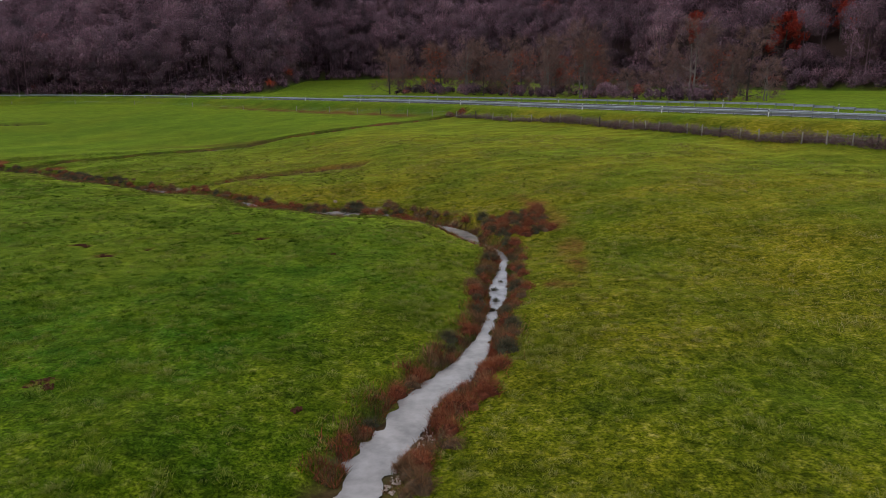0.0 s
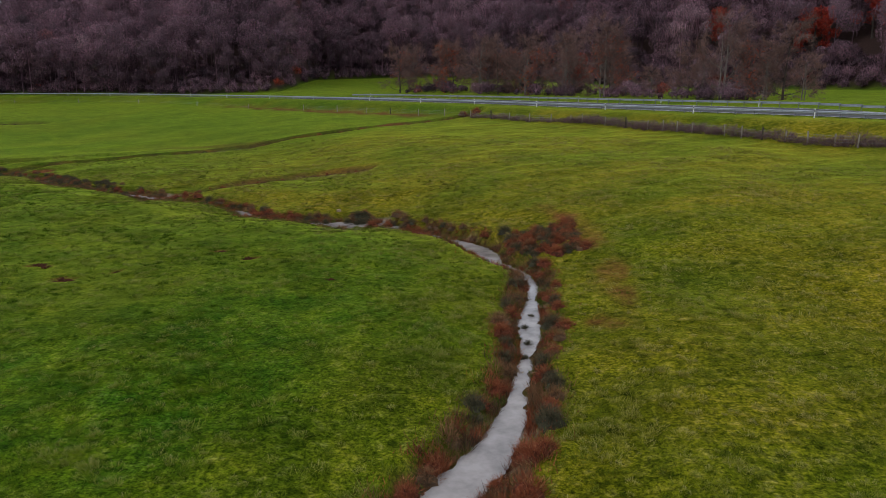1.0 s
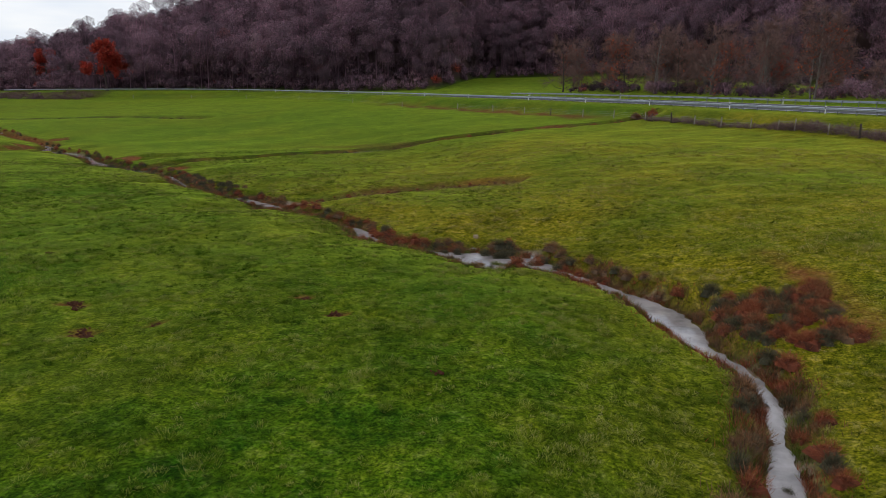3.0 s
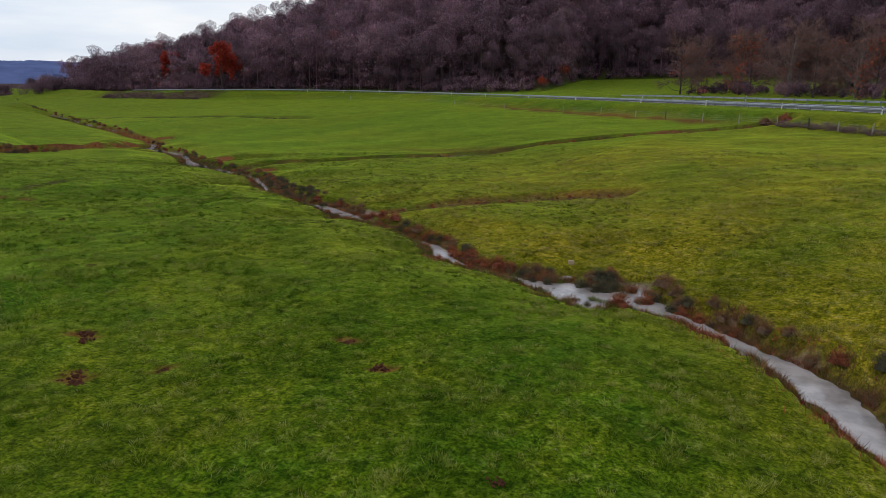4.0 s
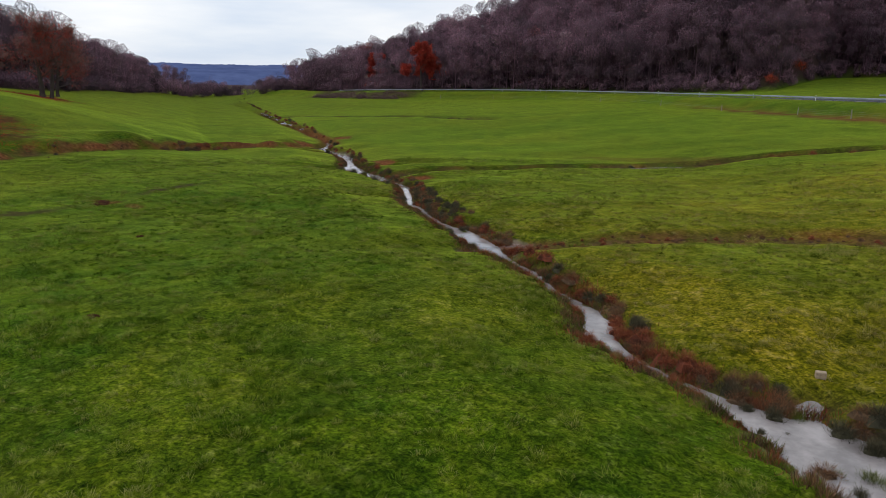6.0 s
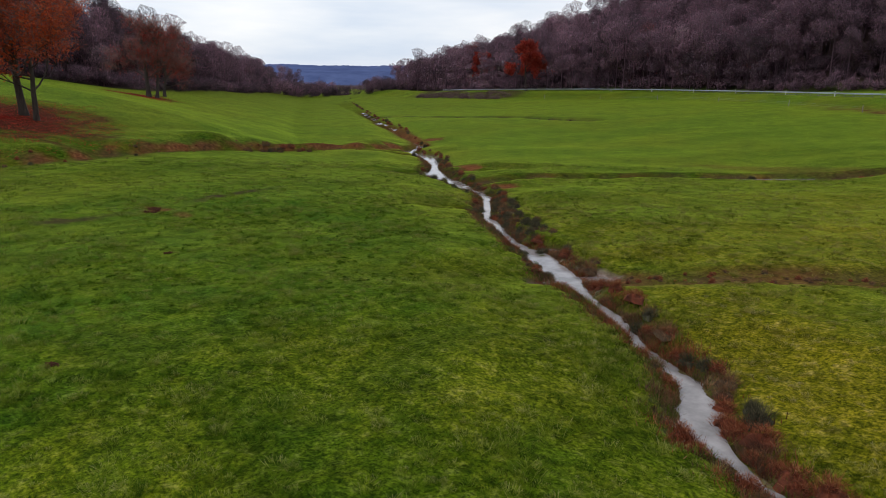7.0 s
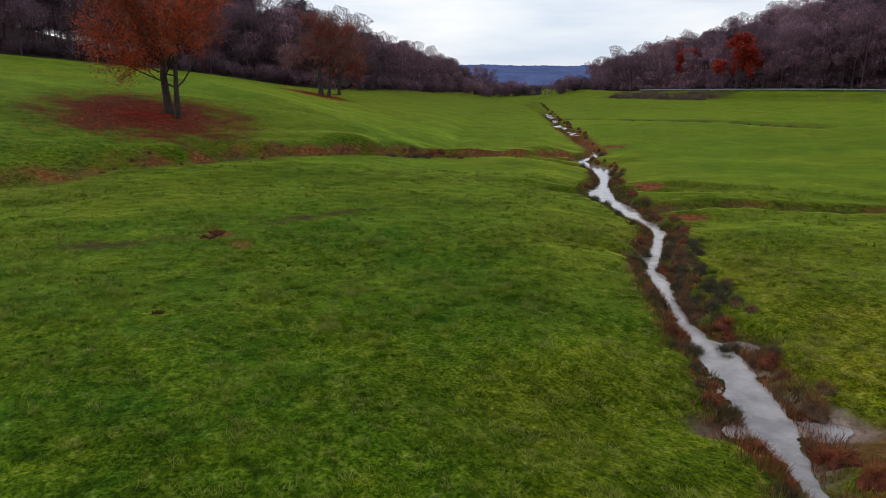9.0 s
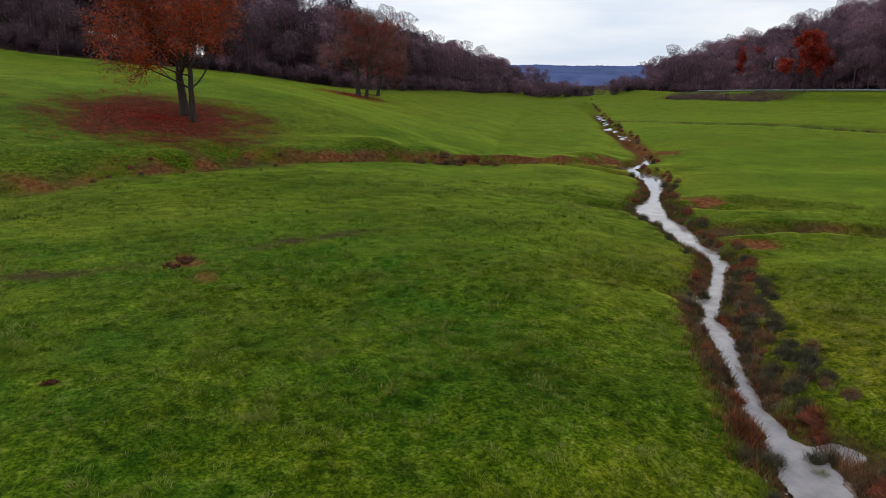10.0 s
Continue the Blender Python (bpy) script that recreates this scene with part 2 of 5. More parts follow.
def mesh_of(name, verts, faces, mat, tones=None, smooth=False, extra=()):
    """A mesh from arrays. faces: (n, 3) or (n, 4) indices; tones and extra: values for each vertex."""
    me = bpy.data.meshes.new(name)
    verts, faces = np.asarray(verts, np.float32), np.asarray(faces, np.int32)
    k = faces.shape[1]
    me.vertices.add(len(verts))
    me.vertices.foreach_set("co", verts.ravel())
    me.loops.add(faces.size)
    me.loops.foreach_set("vertex_index", faces.ravel())
    me.polygons.add(len(faces))
    me.polygons.foreach_set("loop_start", np.arange(0, faces.size, k, dtype=np.int32))
    me.polygons.foreach_set("use_smooth", np.full(len(faces), smooth))
    me.update(calc_edges=True)
    for key, values in ((("tone", tones),) if tones is not None else ()) + tuple(extra):
        a = me.attributes.new(key, "FLOAT", "POINT")
        a.data.foreach_set("value", np.asarray(values, np.float32))
    me.materials.append(mat)
    return me


def part(name, me, parent, label="", at=None):
    """One mesh object under a thing or a part."""
    if isinstance(me, bmesh.types.BMesh):
        raise TypeError("mesh wanted")
    ob = new(name, me)
    ob.parent = parent
    if at is not None:
        ob.matrix_local = at
    return tagged(ob, label)


def merge(pieces):
    """Joins (verts, faces, tones) pieces of like face size into one."""
    vs, fs, ts, base = [], [], [], 0
    for v, f, t in pieces:
        vs.append(v), fs.append(np.asarray(f) + base), ts.append(np.broadcast_to(t, len(v)))
        base += len(v)
    return np.concatenate(vs), np.concatenate(fs), np.concatenate(ts)


def from_bm(name, bm, mat, smooth=False):
    me = bpy.data.meshes.new(name)
    bmesh.ops.recalc_face_normals(bm, faces=bm.faces)
    for f in bm.faces:
        f.smooth = smooth
    bm.to_mesh(me)
    bm.free()
    me.materials.append(mat)
    return me


def box_bm(bm, x, y, z, at=(0, 0, 0), bevel=0.0):
    r = bmesh.ops.create_cube(bm, size=1.0, matrix=Matrix.Translation(at) @ Matrix.Diagonal((x, y, z, 1)))
    if bevel:
        edges = {e for v in r["verts"] for e in v.link_edges}
        bmesh.ops.bevel(bm, geom=list(edges), offset=bevel, segments=1, affect="EDGES")
    return bm


# ---- the plan: stream, ditches, road ----
# x, y and half width of the water
STREAM_UPPER = [(-9.0, 2.0, 0.65), (-4.0, 11.0, 0.65), (-1.5, 17.1, 0.62), (-1.4, 18.4, 0.70), (-0.7, 20.2, 0.82), (-0.3, 22.3, 0.78), (0.2, 23.5, 0.78),
                (1.1, 25.1, 0.72), (1.7, 26.4, 0.60), (2.2, 28.2, 0.52), (2.6, 30.0, 0.32), (2.9, 32.0, 0.30), (3.3, 34.3, 0.26), (3.6, 36.9, 0.58),
                (3.8, 39.0, 0.48), (4.0, 40.9, 0.34), (4.3, 43.2, 0.28), (4.5, 45.2, 0.26), (4.2, 47.3, 0.32), (3.6, 48.6, 0.34), (2.5, 50.4, 0.45),
                (1.9, 53.0, 0.92), (0.6, 55.4, 0.85), (-1.0, 57.3, 0.55), (-3.1, 59.7, 0.45)]
STREAM_MARSH = [(-5.2, 61.0, 0.75), (-6.7, 62.0, 1.75), (-8.3, 61.9, 1.85), (-9.4, 62.2, 1.65), (-10.5, 62.9, 1.35), (-11.4, 63.0, 0.85), (-12.4, 63.4, 0.50),
                (-13.5, 63.8, 0.26), (-15.0, 64.2, 0.10), (-17.2, 65.2, 0.26), (-18.6, 66.0, 0.46), (-19.5, 67.1, 0.62), (-20.2, 68.2, 0.50), (-20.9, 68.9, 0.36),
                (-21.9, 69.5, 0.34), (-22.6, 69.9, 0.18), (-23.9, 70.6, 0.18), (-24.7, 71.3, 0.17), (-26.2, 72.3, 0.36), (-27.4, 73.1, 0.26), (-29.0, 73.9, 0.22)]
STREAM_MIDDLE = [(-30.2, 74.6, 0.36), (-31.4, 75.4, 0.62), (-33.1, 76.4, 0.78), (-34.8, 77.5, 0.62), (-36.2, 78.2, 0.90), (-37.2, 78.7, 0.80), (-38.1, 79.1, 0.46),
                 (-38.9, 79.4, 0.33), (-40.0, 79.9, 0.33), (-41.4, 80.8, 0.26), (-42.7, 81.6, 0.32), (-44.0, 82.5, 0.40), (-45.0, 83.1, 0.44), (-46.0, 83.7, 0.44),
                 (-46.9, 84.1, 0.30), (-47.9, 85.0, 0.30), (-49.3, 86.2, 0.46), (-50.7, 87.8, 0.34), (-52.5, 89.4, 0.30), (-54.2, 91.1, 0.48), (-55.6, 91.8, 0.42),
                 (-57.0, 92.4, 0.68), (-58.8, 92.8, 0.62)]
STREAM_LOWER = [(-61.5, 94.2, 0.85), (-64.2, 95.3, 1.05), (-66.3, 95.8, 1.10), (-68.3, 96.8, 1.15), (-70.6, 98.3, 1.15), (-73.0, 100.3, 0.70), (-75.6, 102.4, 0.42),
                (-79.6, 105.5, 0.78), (-84.6, 108.6, 0.95), (-87.6, 110.2, 1.20), (-90.0, 110.9, 0.55), (-94.0, 112.5, 0.60), (-97.2, 116.8, 0.60), (-100.0, 119.2, 0.50),
                (-104.0, 121.6, 0.12), (-112.0, 125.5, 0.3), (-126.0, 132.8, 0.4), (-140.5, 139.9, 0.5), (-164.2, 153.6, 0.4), (-194.0, 171.0, 0.5),
                (-249.0, 201.5, 0.5), (-327.0, 247.0, 0.4), (-420.0, 300.0, 0.4)]
STREAM = np.array(STREAM_UPPER + STREAM_MARSH + STREAM_MIDDLE + STREAM_LOWER)
# bays of still water beside the stream: x, y, half length, half width, direction
BAYS = [(-10.9, 64.7, 0.9, 0.5, 1.3), (-6.9, 64.0, 1.0, 0.55, 1.5), (-31.3, 76.8, 1.0, 0.55, 1.1), (-32.1, 74.7, 0.7, 0.45, 1.2), (-37.0, 79.8, 0.8, 0.5, 1.2),
        (-69.2, 94.5, 2.1, 0.75, 0.9), (-68.4, 99.9, 2.6, 0.9, 0.9), (-49.1, 85.2, 0.7, 0.45, 0.9), (-54.6, 92.2, 0.6, 0.4, 1.1), (-87.6, 107.6, 1.7, 0.6, 0.6), (-91.4, 110.2, 1.9, 0.7, 0.5)]
WATER_Z = -0.3
# ditches: x, y, bed height
DITCH_ROAD = np.array([(2.0, 138.5, 5.7), (-9.0, 133.0, 4.9), (-17.0, 129.0, 3.9), (-24.5, 124.0, 2.7), (-34.0, 118.5, 1.6), (-41.0, 115.8, 1.0),
                       (-47.0, 112.5, 0.45), (-54.0, 105.3, 0.0), (-58.5, 99.0, -0.25), (-60.5, 94.5, -0.45)])
DITCH_SMALL = np.array([(-30.2, 76.4, -0.35), (-27.5, 78.4, 0.1), (-25.0, 80.7, 0.3), (-21.6, 83.5, 0.6), (-18.1, 86.0, 1.0), (-14.6, 87.0, 1.5), (-11.8, 86.4, 1.8)])
DITCH_FAR = np.array([(-98.0, 163.5, 3.0), (-116.0, 162.5, 2.7), (-131.0, 158.0, 2.4), (-145.0, 156.5, 2.0), (-162.0, 159.0, 1.4), (-176.0, 161.5, 0.8)])
SCARP = np.array([(-62.0, 28.0), (-76.0, 50.0), (-81.0, 56.5), (-85.5, 64.0), (-90.5, 75.0), (-94.0, 88.0), (-94.5, 98.0), (-96.0, 110.0)])
FOOT = np.array([(-30.0, -60.0), (-50.0, 0.0), (-62.0, 28.0), (-76.0, 50.0), (-81.0, 56.5), (-85.5, 64.0), (-90.5, 75.0), (-95.0, 90.0),
                 (-104.0, 99.0), (-130.0, 112.0), (-180.0, 140.0), (-240.0, 175.0), (-330.0, 225.0), (-600.0, 370.0)])
CATTLE_PATH = np.array([(-57.2, 55.9), (-57.4, 59.7), (-58.5, 63.3), (-59.4, 66.2), (-61.3, 70.8), (-63.0, 74.8)])
CATTLE_TRACK = np.array([(7.5, 36.0), (8.6, 42.0), (9.4, 48.0), (8.6, 54.0), (6.5, 60.0)])
# the valley-side rail of the road: x, y, height of the road
ROAD = np.array([(90.0, 14.0, 7.9), (70.0, 44.0, 7.9), (58.0, 62.0, 7.9), (48.8, 76.0, 7.9), (40.8, 88.3, 8.0), (31.5, 102.5, 8.05), (22.3, 116.5, 8.15),
                 (13.0, 131.0, 8.25), (2.0, 147.0, 8.4), (-9.8, 160.0, 8.5), (-23.0, 173.0, 8.65), (-39.7, 187.0, 8.8), (-55.0, 200.0, 8.95),
                 (-70.6, 210.0, 9.05), (-85.0, 219.0, 9.15), (-107.0, 232.0, 9.25), (-126.0, 240.5, 9.3), (-153.0, 246.0, 9.3), (-190.0, 248.0, 8.9),
                 (-240.0, 253.0, 8.1), (-310.0, 272.0, 6.8), (-400.0, 310.0, 5.8), (-600.0, 410.0, 5.0)])
ROAD_WIDTH = 9.5


def spline(line, step):
    """A smooth curve through the points of a line, in pieces no longer than step."""
    p = np.asarray(line, float)
    p = np.vstack([2 * p[0] - p[1], p, 2 * p[-1] - p[-2]])
    out = []
    for a, b, c, d in zip(p[:-3], p[1:-2], p[2:-1], p[3:]):
        t = np.linspace(0, 1, max(1, math.ceil(np.hypot(*(c - b)[:2]) / step)), endpoint=False)[:, None]
        out.append(0.5 * (2 * b + (c - a) * t + (2 * a - 5 * b + 4 * c - d) * t ** 2 + (3 * b - 3 * c + d - a) * t ** 3))
    return np.vstack(out + [p[-2:-1]])


def curve(v, xs, ys):
    """A smooth profile through given heights, without kinks or overshoot."""
    xs, ys = np.asarray(xs, float), np.asarray(ys, float)
    h, g = np.diff(xs), np.diff(ys) / np.diff(xs)
    m = np.zeros(len(xs))
    same = g[:-1] * g[1:] > 0
    m[1:-1][same] = 2 * g[:-1][same] * g[1:][same] / (g[:-1] + g[1:])[same]
    m[0], m[-1] = g[0], g[-1]
    v = np.clip(v, xs[0], xs[-1])
    k = np.clip(np.searchsorted(xs, v, side="right") - 1, 0, len(h) - 1)
    t = (v - xs[k]) / h[k]
    return ((2 * t ** 3 - 3 * t ** 2 + 1) * ys[k] + (t ** 3 - 2 * t ** 2 + t) * h[k] * m[k]
            + (-2 * t ** 3 + 3 * t ** 2) * ys[k + 1] + (t ** 3 - t ** 2) * h[k] * m[k + 1])


def over(a, b, soft):
    """The higher of two heights, with a rounded crossing."""
    return 0.5 * (a + b + np.sqrt((a - b) ** 2 + soft ** 2))


def near_line(line, x, y, cols=()):
    """Distance to a polyline (positive to the left of its course), and the columns of the line at the nearest place."""
    best = np.full(x.shape, 1e9)
    side = np.zeros(x.shape)
    out = [np.zeros(x.shape) for _ in cols]
    for a, b in zip(line[:-1], line[1:]):
        dx, dy = b[0] - a[0], b[1] - a[1]
        n2 = dx * dx + dy * dy
        u = np.clip(((x - a[0]) * dx + (y - a[1]) * dy) / n2, 0, 1)
        px, py = x - a[0] - u * dx, y - a[1] - u * dy
        d = np.hypot(px, py)
        hit = d < best
        best = np.where(hit, d, best)
        side = np.where(hit, np.sign(dx * py - dy * px), side)
        for k, c in enumerate(cols):
            out[k] = np.where(hit, a[c] + u * (b[c] - a[c]), out[k])
    return best * np.where(side == 0, 1, side), out


def beside_road(x, y):
    """Distance to the road's valley-side rail, with the place along it and its height blended softly across the inside of the bend."""
    d, _ = near_line(ROAD, x, y)
    num_u, num_z, den = np.zeros(x.shape), np.zeros(x.shape), np.zeros(x.shape)
    for a, b in zip(ROAD[:-1], ROAD[1:]):
        dx, dy = b[0] - a[0], b[1] - a[1]
        n2 = dx * dx + dy * dy
        t = np.clip(((x - a[0]) * dx + (y - a[1]) * dy) / n2, 0, 1)
        away = np.hypot(x - a[0] - t * dx, y - a[1] - t * dy)
        w = ((np.abs(d) + 1.5) / (away + 1.5)) ** 10 * math.sqrt(n2)
        num_u, num_z, den = num_u + w * (a[0] + t * dx), num_z + w * (a[2] + t * (b[2] - a[2])), den + w
    return d, (num_u / den, num_z / den)


def lumps(x, y, size, seed):
    """Cheap smooth unevenness, about -1 to 1."""
    r = np.random.default_rng(seed)
    z = 0
    for k in range(6):
        a, s, p = r.uniform(0, 6.28), size * r.uniform(0.6, 1.6), r.uniform(0, 6.28)
        z = z + np.sin((x * np.cos(a) + y * np.sin(a)) * 6.28 / s + p + 1.3 * np.sin((y * np.cos(a) - x * np.sin(a)) * 4.1 / s + p))
    return z / 3.5


def smooth(a, b, v):
    t = np.clip((v - a) / (b - a), 0, 1)
    return t * t * (3 - 2 * t)


# height of the field over its distance from the road, in four cross sections of the valley
ROAD = spline(ROAD, 13.0)
FOOT = spline(FOOT, 9.0)
SCARP = spline(SCARP, 3.0)
WATER_LINE = np.vstack([spline(STREAM[STREAM[:, 0] > -113], 1.2), spline(STREAM[STREAM[:, 0] < -113], 12.0)])
WATER_LINE[:, 2] = np.clip(WATER_LINE[:, 2], 0.1, None)


def water_edge(x, y):
    """How far a place lies inside the water (negative: on land)."""
    q, (half,) = near_line(WATER_LINE, x, y, (2,))
    f = half - np.abs(q)
    for px, py, a, b, way in BAYS:
        c, w = math.cos(way), math.sin(way)
        u, v = (x - px) * c + (y - py) * w, (y - py) * c - (x - px) * w
        r = np.hypot(u / a, v / b)
        f = np.maximum(f, (1 - r) * np.where(r < 1, 1.3 * b, 0.5 * (a + b)))
    return f + 0.13 * lumps(x, y, 2.1, 31) + 0.10 * lumps(x, y, 0.85, 32)


SECTION_D = [0, 2.5, 8, 20, 30, 40, 50, 62, 75, 100, 140]
SECTIONS = [(6, [0, -0.2, -2.0, -3.3, -4.0, -5.3, -6.9, -7.5, -7.7, -7.7, -7.7]),
            (-30, [0, -0.2, -2.3, -3.2, -4.1, -5.2, -6.4, -7.5, -8.0, -8.3, -8.3]),
            (-95, [0, -0.2, -1.7, -2.7, -3.4, -4.1, -4.7, -5.5, -6.3, -7.7, -8.6]),
            (-190, [0, -0.2, -2.6, -3.8, -4.6, -5.4, -6.3, -7.0, -7.5, -8.2, -8.8])]


def bearing(x, y):
    """Direction and distance of a place, seen from where the stream enters the pasture."""
    return np.degrees(np.arctan2(x - 1.0, y)), np.hypot(x - 1.0, y)


def wood_depth(x, y):
    """How deep a place lies in the wood behind the road (negative: outside it)."""
    a, far = bearing(x, y)
    return far - np.interp(a, [-60, -51, -45, -34, -25, -15.0, -12.0, -3, 4, 10, 17, 28, 36], [400, 325, 298, 288, 272, 252, 345, 335, 300, 245, 212, 193, 180])


def slope_edge(u):
    """How far up the opposite slope the wood begins, by the place along its foot."""
    return np.interp(u, [-400, -170, -115, -96], [24, 36, 90, 118])


def terrain(x, y):
    """Height of the ground, and how much of it is red soil, peat, leaf litter, dry sward and wood floor."""
    d, (u, zr) = beside_road(x, y)
    # valley side
    field = np.zeros(x.shape)
    cols = [curve(d, SECTION_D, s) for _, s in SECTIONS]
    us = [s for s, _ in SECTIONS]
    w = smooth(0, 1, (us[0] - u) / (us[0] - us[1]))
    field = cols[0] * (1 - w) + cols[1] * w
    w = smooth(0, 1, (us[1] - u) / (us[1] - us[2]))
    field = field * (1 - w) + cols[2] * w
    w = smooth(0, 1, (us[2] - u) / (us[2] - us[3]))
    field = over(zr + field * (1 - w) + cols[3] * w, np.full(x.shape, 0.45), 0.5)
    # behind the road
    m = -d - ROAD_WIDTH - 1.5
    a_, far_ = bearing(x, y)
    deep = np.minimum(wood_depth(x, y), m - 6)
    slope = np.interp(a_, [-22, -14, -3, 8, 18, 36], [0.03, 0.072, 0.068, 0.045, 0.032, 0.028])
    tall = np.interp(a_, [-54, -50, -46, -42, -37, -34, -28, -20, 40], [0.0, 0.05, 0.30, 0.58, 0.72, 0.80, 0.95, 1.1, 1.1])
    inside = np.clip(deep, 0, 175)
    rise = np.clip(m, 0, None) * slope + 105 * tall * (1 - np.exp(-inside / 230.0)) + 0.4 * smooth(0, 5, m) - 0.12 * np.clip(deep - 175, 0, 300)
    cant = 0.85 * smooth(-70, -20, u) * (1 - 1.1 * smooth(36, 54, u))
    back = zr + rise + cant
    z = np.where(d > 0, field, np.where(m > 0, back, zr + cant * np.clip(-d / ROAD_WIDTH, 0, 1)))
    # the hill across the valley
    e, (uf,) = near_line(FOOT, x, y, (0,))
    e = np.clip(e, 0, None)
    up = curve(e, [0, 3, 17, 29, 60, 100, 150, 250, 400, 700], [0, 1.0, 3.9, 6.0, 9.2, 13.2, 18.5, 40, 54, 54])
    up = up * np.interp(uf, [-430, -250], [0.3, 1.0])
    soft = np.interp(-x - 0.35 * (y - 60), [50, 72, 86], [0, 0.6, 1.1]) * smooth(96, 70, y)
    z = z + np.where(d > 0, up + soft, 0)
    # far lowland
    out = np.hypot(x, y)
    z = z + 2.0 * smooth(340, 470, out) * (d > 0)
    far = smooth(800, 1500, out)
    z = z * (1 - far) + far * np.interp(out, [800, 5000], [6.0, -10.0])
    off_road = smooth(0.5, 6, np.where(d > 0, d, m))
    wild = smooth(-3, 5, deep) * (d < 0)
    wild = np.maximum(wild, smooth(-4, 6, e - slope_edge(uf)) * (d > 0))
    z = z + off_road * (0.16 * lumps(x, y, 17, 1) * (0.25 + 0.75 * smooth(190, 85, out)) + (0.05 * lumps(x, y, 4.1, 2) + 0.03 * lumps(x, y, 1.7, 3)) * smooth(150, 95, out))
    soil, peat = np.zeros(x.shape), np.zeros(x.shape)
    # eroded scarp at the foot of the slope
    s, _ = near_line(SCARP, x, y)
    rag = 0.9 * lumps(x, y, 7, 11) + 0.5 * lumps(x, y, 2.3, 12)
    north = smooth(62, 84, y)
    z = z + smooth(-0.4, 0.7, s + 0.6 * rag) * smooth(9, 2, s) * (0.30 + 0.45 * north) * (0.75 + 0.5 * lumps(x, y, 9, 15)) * smooth(20, 40, y)
    face = np.exp(-((s + 0.6 * rag - 0.3) / np.where(north > 0.5, 1.1, 1.6)) ** 2)
    soil = np.maximum(soil, face * np.clip(0.36 + 0.4 * north + 0.7 * lumps(x, y, 6, 13), 0, 1) * smooth(20, 40, y))
    peat = np.maximum(peat, face * np.clip(0.15 + 0.7 * lumps(x, y, 5, 14), 0, 1) * 0.7)
    # ditches
    for line, half, deep, tint in ((DITCH_ROAD, 0.7, 0.55, 0.95), (DITCH_SMALL, 0.6, 0.3, 0.6), (DITCH_FAR, 0.6, 0.5, 0.65)):
        q, (bed,) = near_line(line, x, y, (2,))
        q = np.abs(q) + 0.22 * lumps(x, y, 2.6, 21) + 0.15 * lumps(x, y, 0.9, 22)
        k = smooth(half + 1.3, half, q)
        z = z * (1 - k) + np.minimum(z, np.maximum(bed, z - 0.9)) * k if line is DITCH_ROAD else z - k * deep
        near = smooth(half + 1.7, half + 0.3, q)
        peat = np.maximum(peat, near * tint * np.clip(0.6 + 0.5 * lumps(x, y, 4, 23), 0, 1))
        soil = np.maximum(soil, near * tint * np.clip((0.6 if line is DITCH_SMALL else 0.15) + 0.7 * lumps(x, y, 7, 24), 0, 1))
    # the stream
    f = water_edge(x, y)
    off = -f
    down = smooth(-85, -110, x)
    marsh = smooth(-1, -4, x) * smooth(-24, -13, x) * smooth(50, 55, y)
    dip = smooth(7, 0.3, off) * (0.62 + 0.18 * marsh)
    z = np.maximum(z - dip, np.minimum(z, WATER_Z + 0.12 + 0.3 * smooth(0, 3, off)))
    bank = smooth(1.0, 0.30, off)
    z = z * (1 - bank) + (WATER_Z - 0.035 - 0.2 * smooth(0.1, 0.7, f)) * bank
    wet = smooth(1.0, 0.2, off)
    silt = smooth(0.62, 0.25, off + 0.25 * lumps(x, y, 1.3, 35)) * np.clip(-0.15 + 0.95 * lumps(x, y, 5, 36), 0, 0.85) * (1 - down)
    peat = np.maximum(peat, wet * np.clip(0.75 + 0.35 * lumps(x, y, 3, 33), 0, 1) * (1 - 0.6 * down) * (1 - 0.45 * marsh))
    soil = np.maximum(soil, smooth(2.2 - 0.8 * smooth(-115, -160, x), 0.5, off) * down * (0.9 - 0.35 * smooth(-115, -160, x)))
    # bare red slips of soil
    for px, py, r, a in ((-69.5, 102.6, 2.3, 0.95), (-56.0, 95.2, 1.7, 0.95), (-97.0, 111.6, 2.6, 0.95), (-103, 124.5, 2.6, 0.9), (-58.5, 63.3, 1.3, 0.8), (-55.5, 64.0, 0.9, 0.6),
                         (-15.2, 48.8, 0.55, 0.9), (-12.8, 47.2, 0.5, 0.9), (-24.7, 45.0, 0.8, 0.85), (-21.7, 42.1, 0.8, 0.7), (-19.5, 43.9, 0.45, 0.7),
                         (-13.7, 22.1, 0.5, 0.8), (6.8, 53.5, 1.5, 0.35), (-11.0, 65.3, 0.6, 0.8), (-40, 115.5, 2.2, 0.9), (-27, 122.3, 3, 0.55), (-12, 131.5, 4.5, 0.9)):
        g = np.hypot(x - px, (y - py) * 1.5) / r + 0.35 * lumps(x, y, 1.6, 41)
        k = smooth(1.0, 0.55, g) * a
        soil, z = np.maximum(soil, k), z - 0.12 * k
    foot = np.exp(-((d - 9.5 + 1.2 * lumps(x, y, 9, 43)) / 1.6) ** 2) * smooth(-75, -45, u) * smooth(6, -6, u)
    soil = np.maximum(soil, foot * 0.75)
    soil = np.maximum(soil, 0.3 * smooth(1, 0.4, np.hypot((x + 41) / 16, (y - 120.5) / 2.6) + 0.2 * lumps(x, y, 5, 44)))
    path, _ = near_line(CATTLE_PATH, x, y)
    peat = np.maximum(peat, smooth(0.75, 0.25, np.abs(path) + 0.3 * lumps(x, y, 3, 46)) * np.clip(0.55 + 0.6 * lumps(x, y, 8, 47), 0, 0.9))
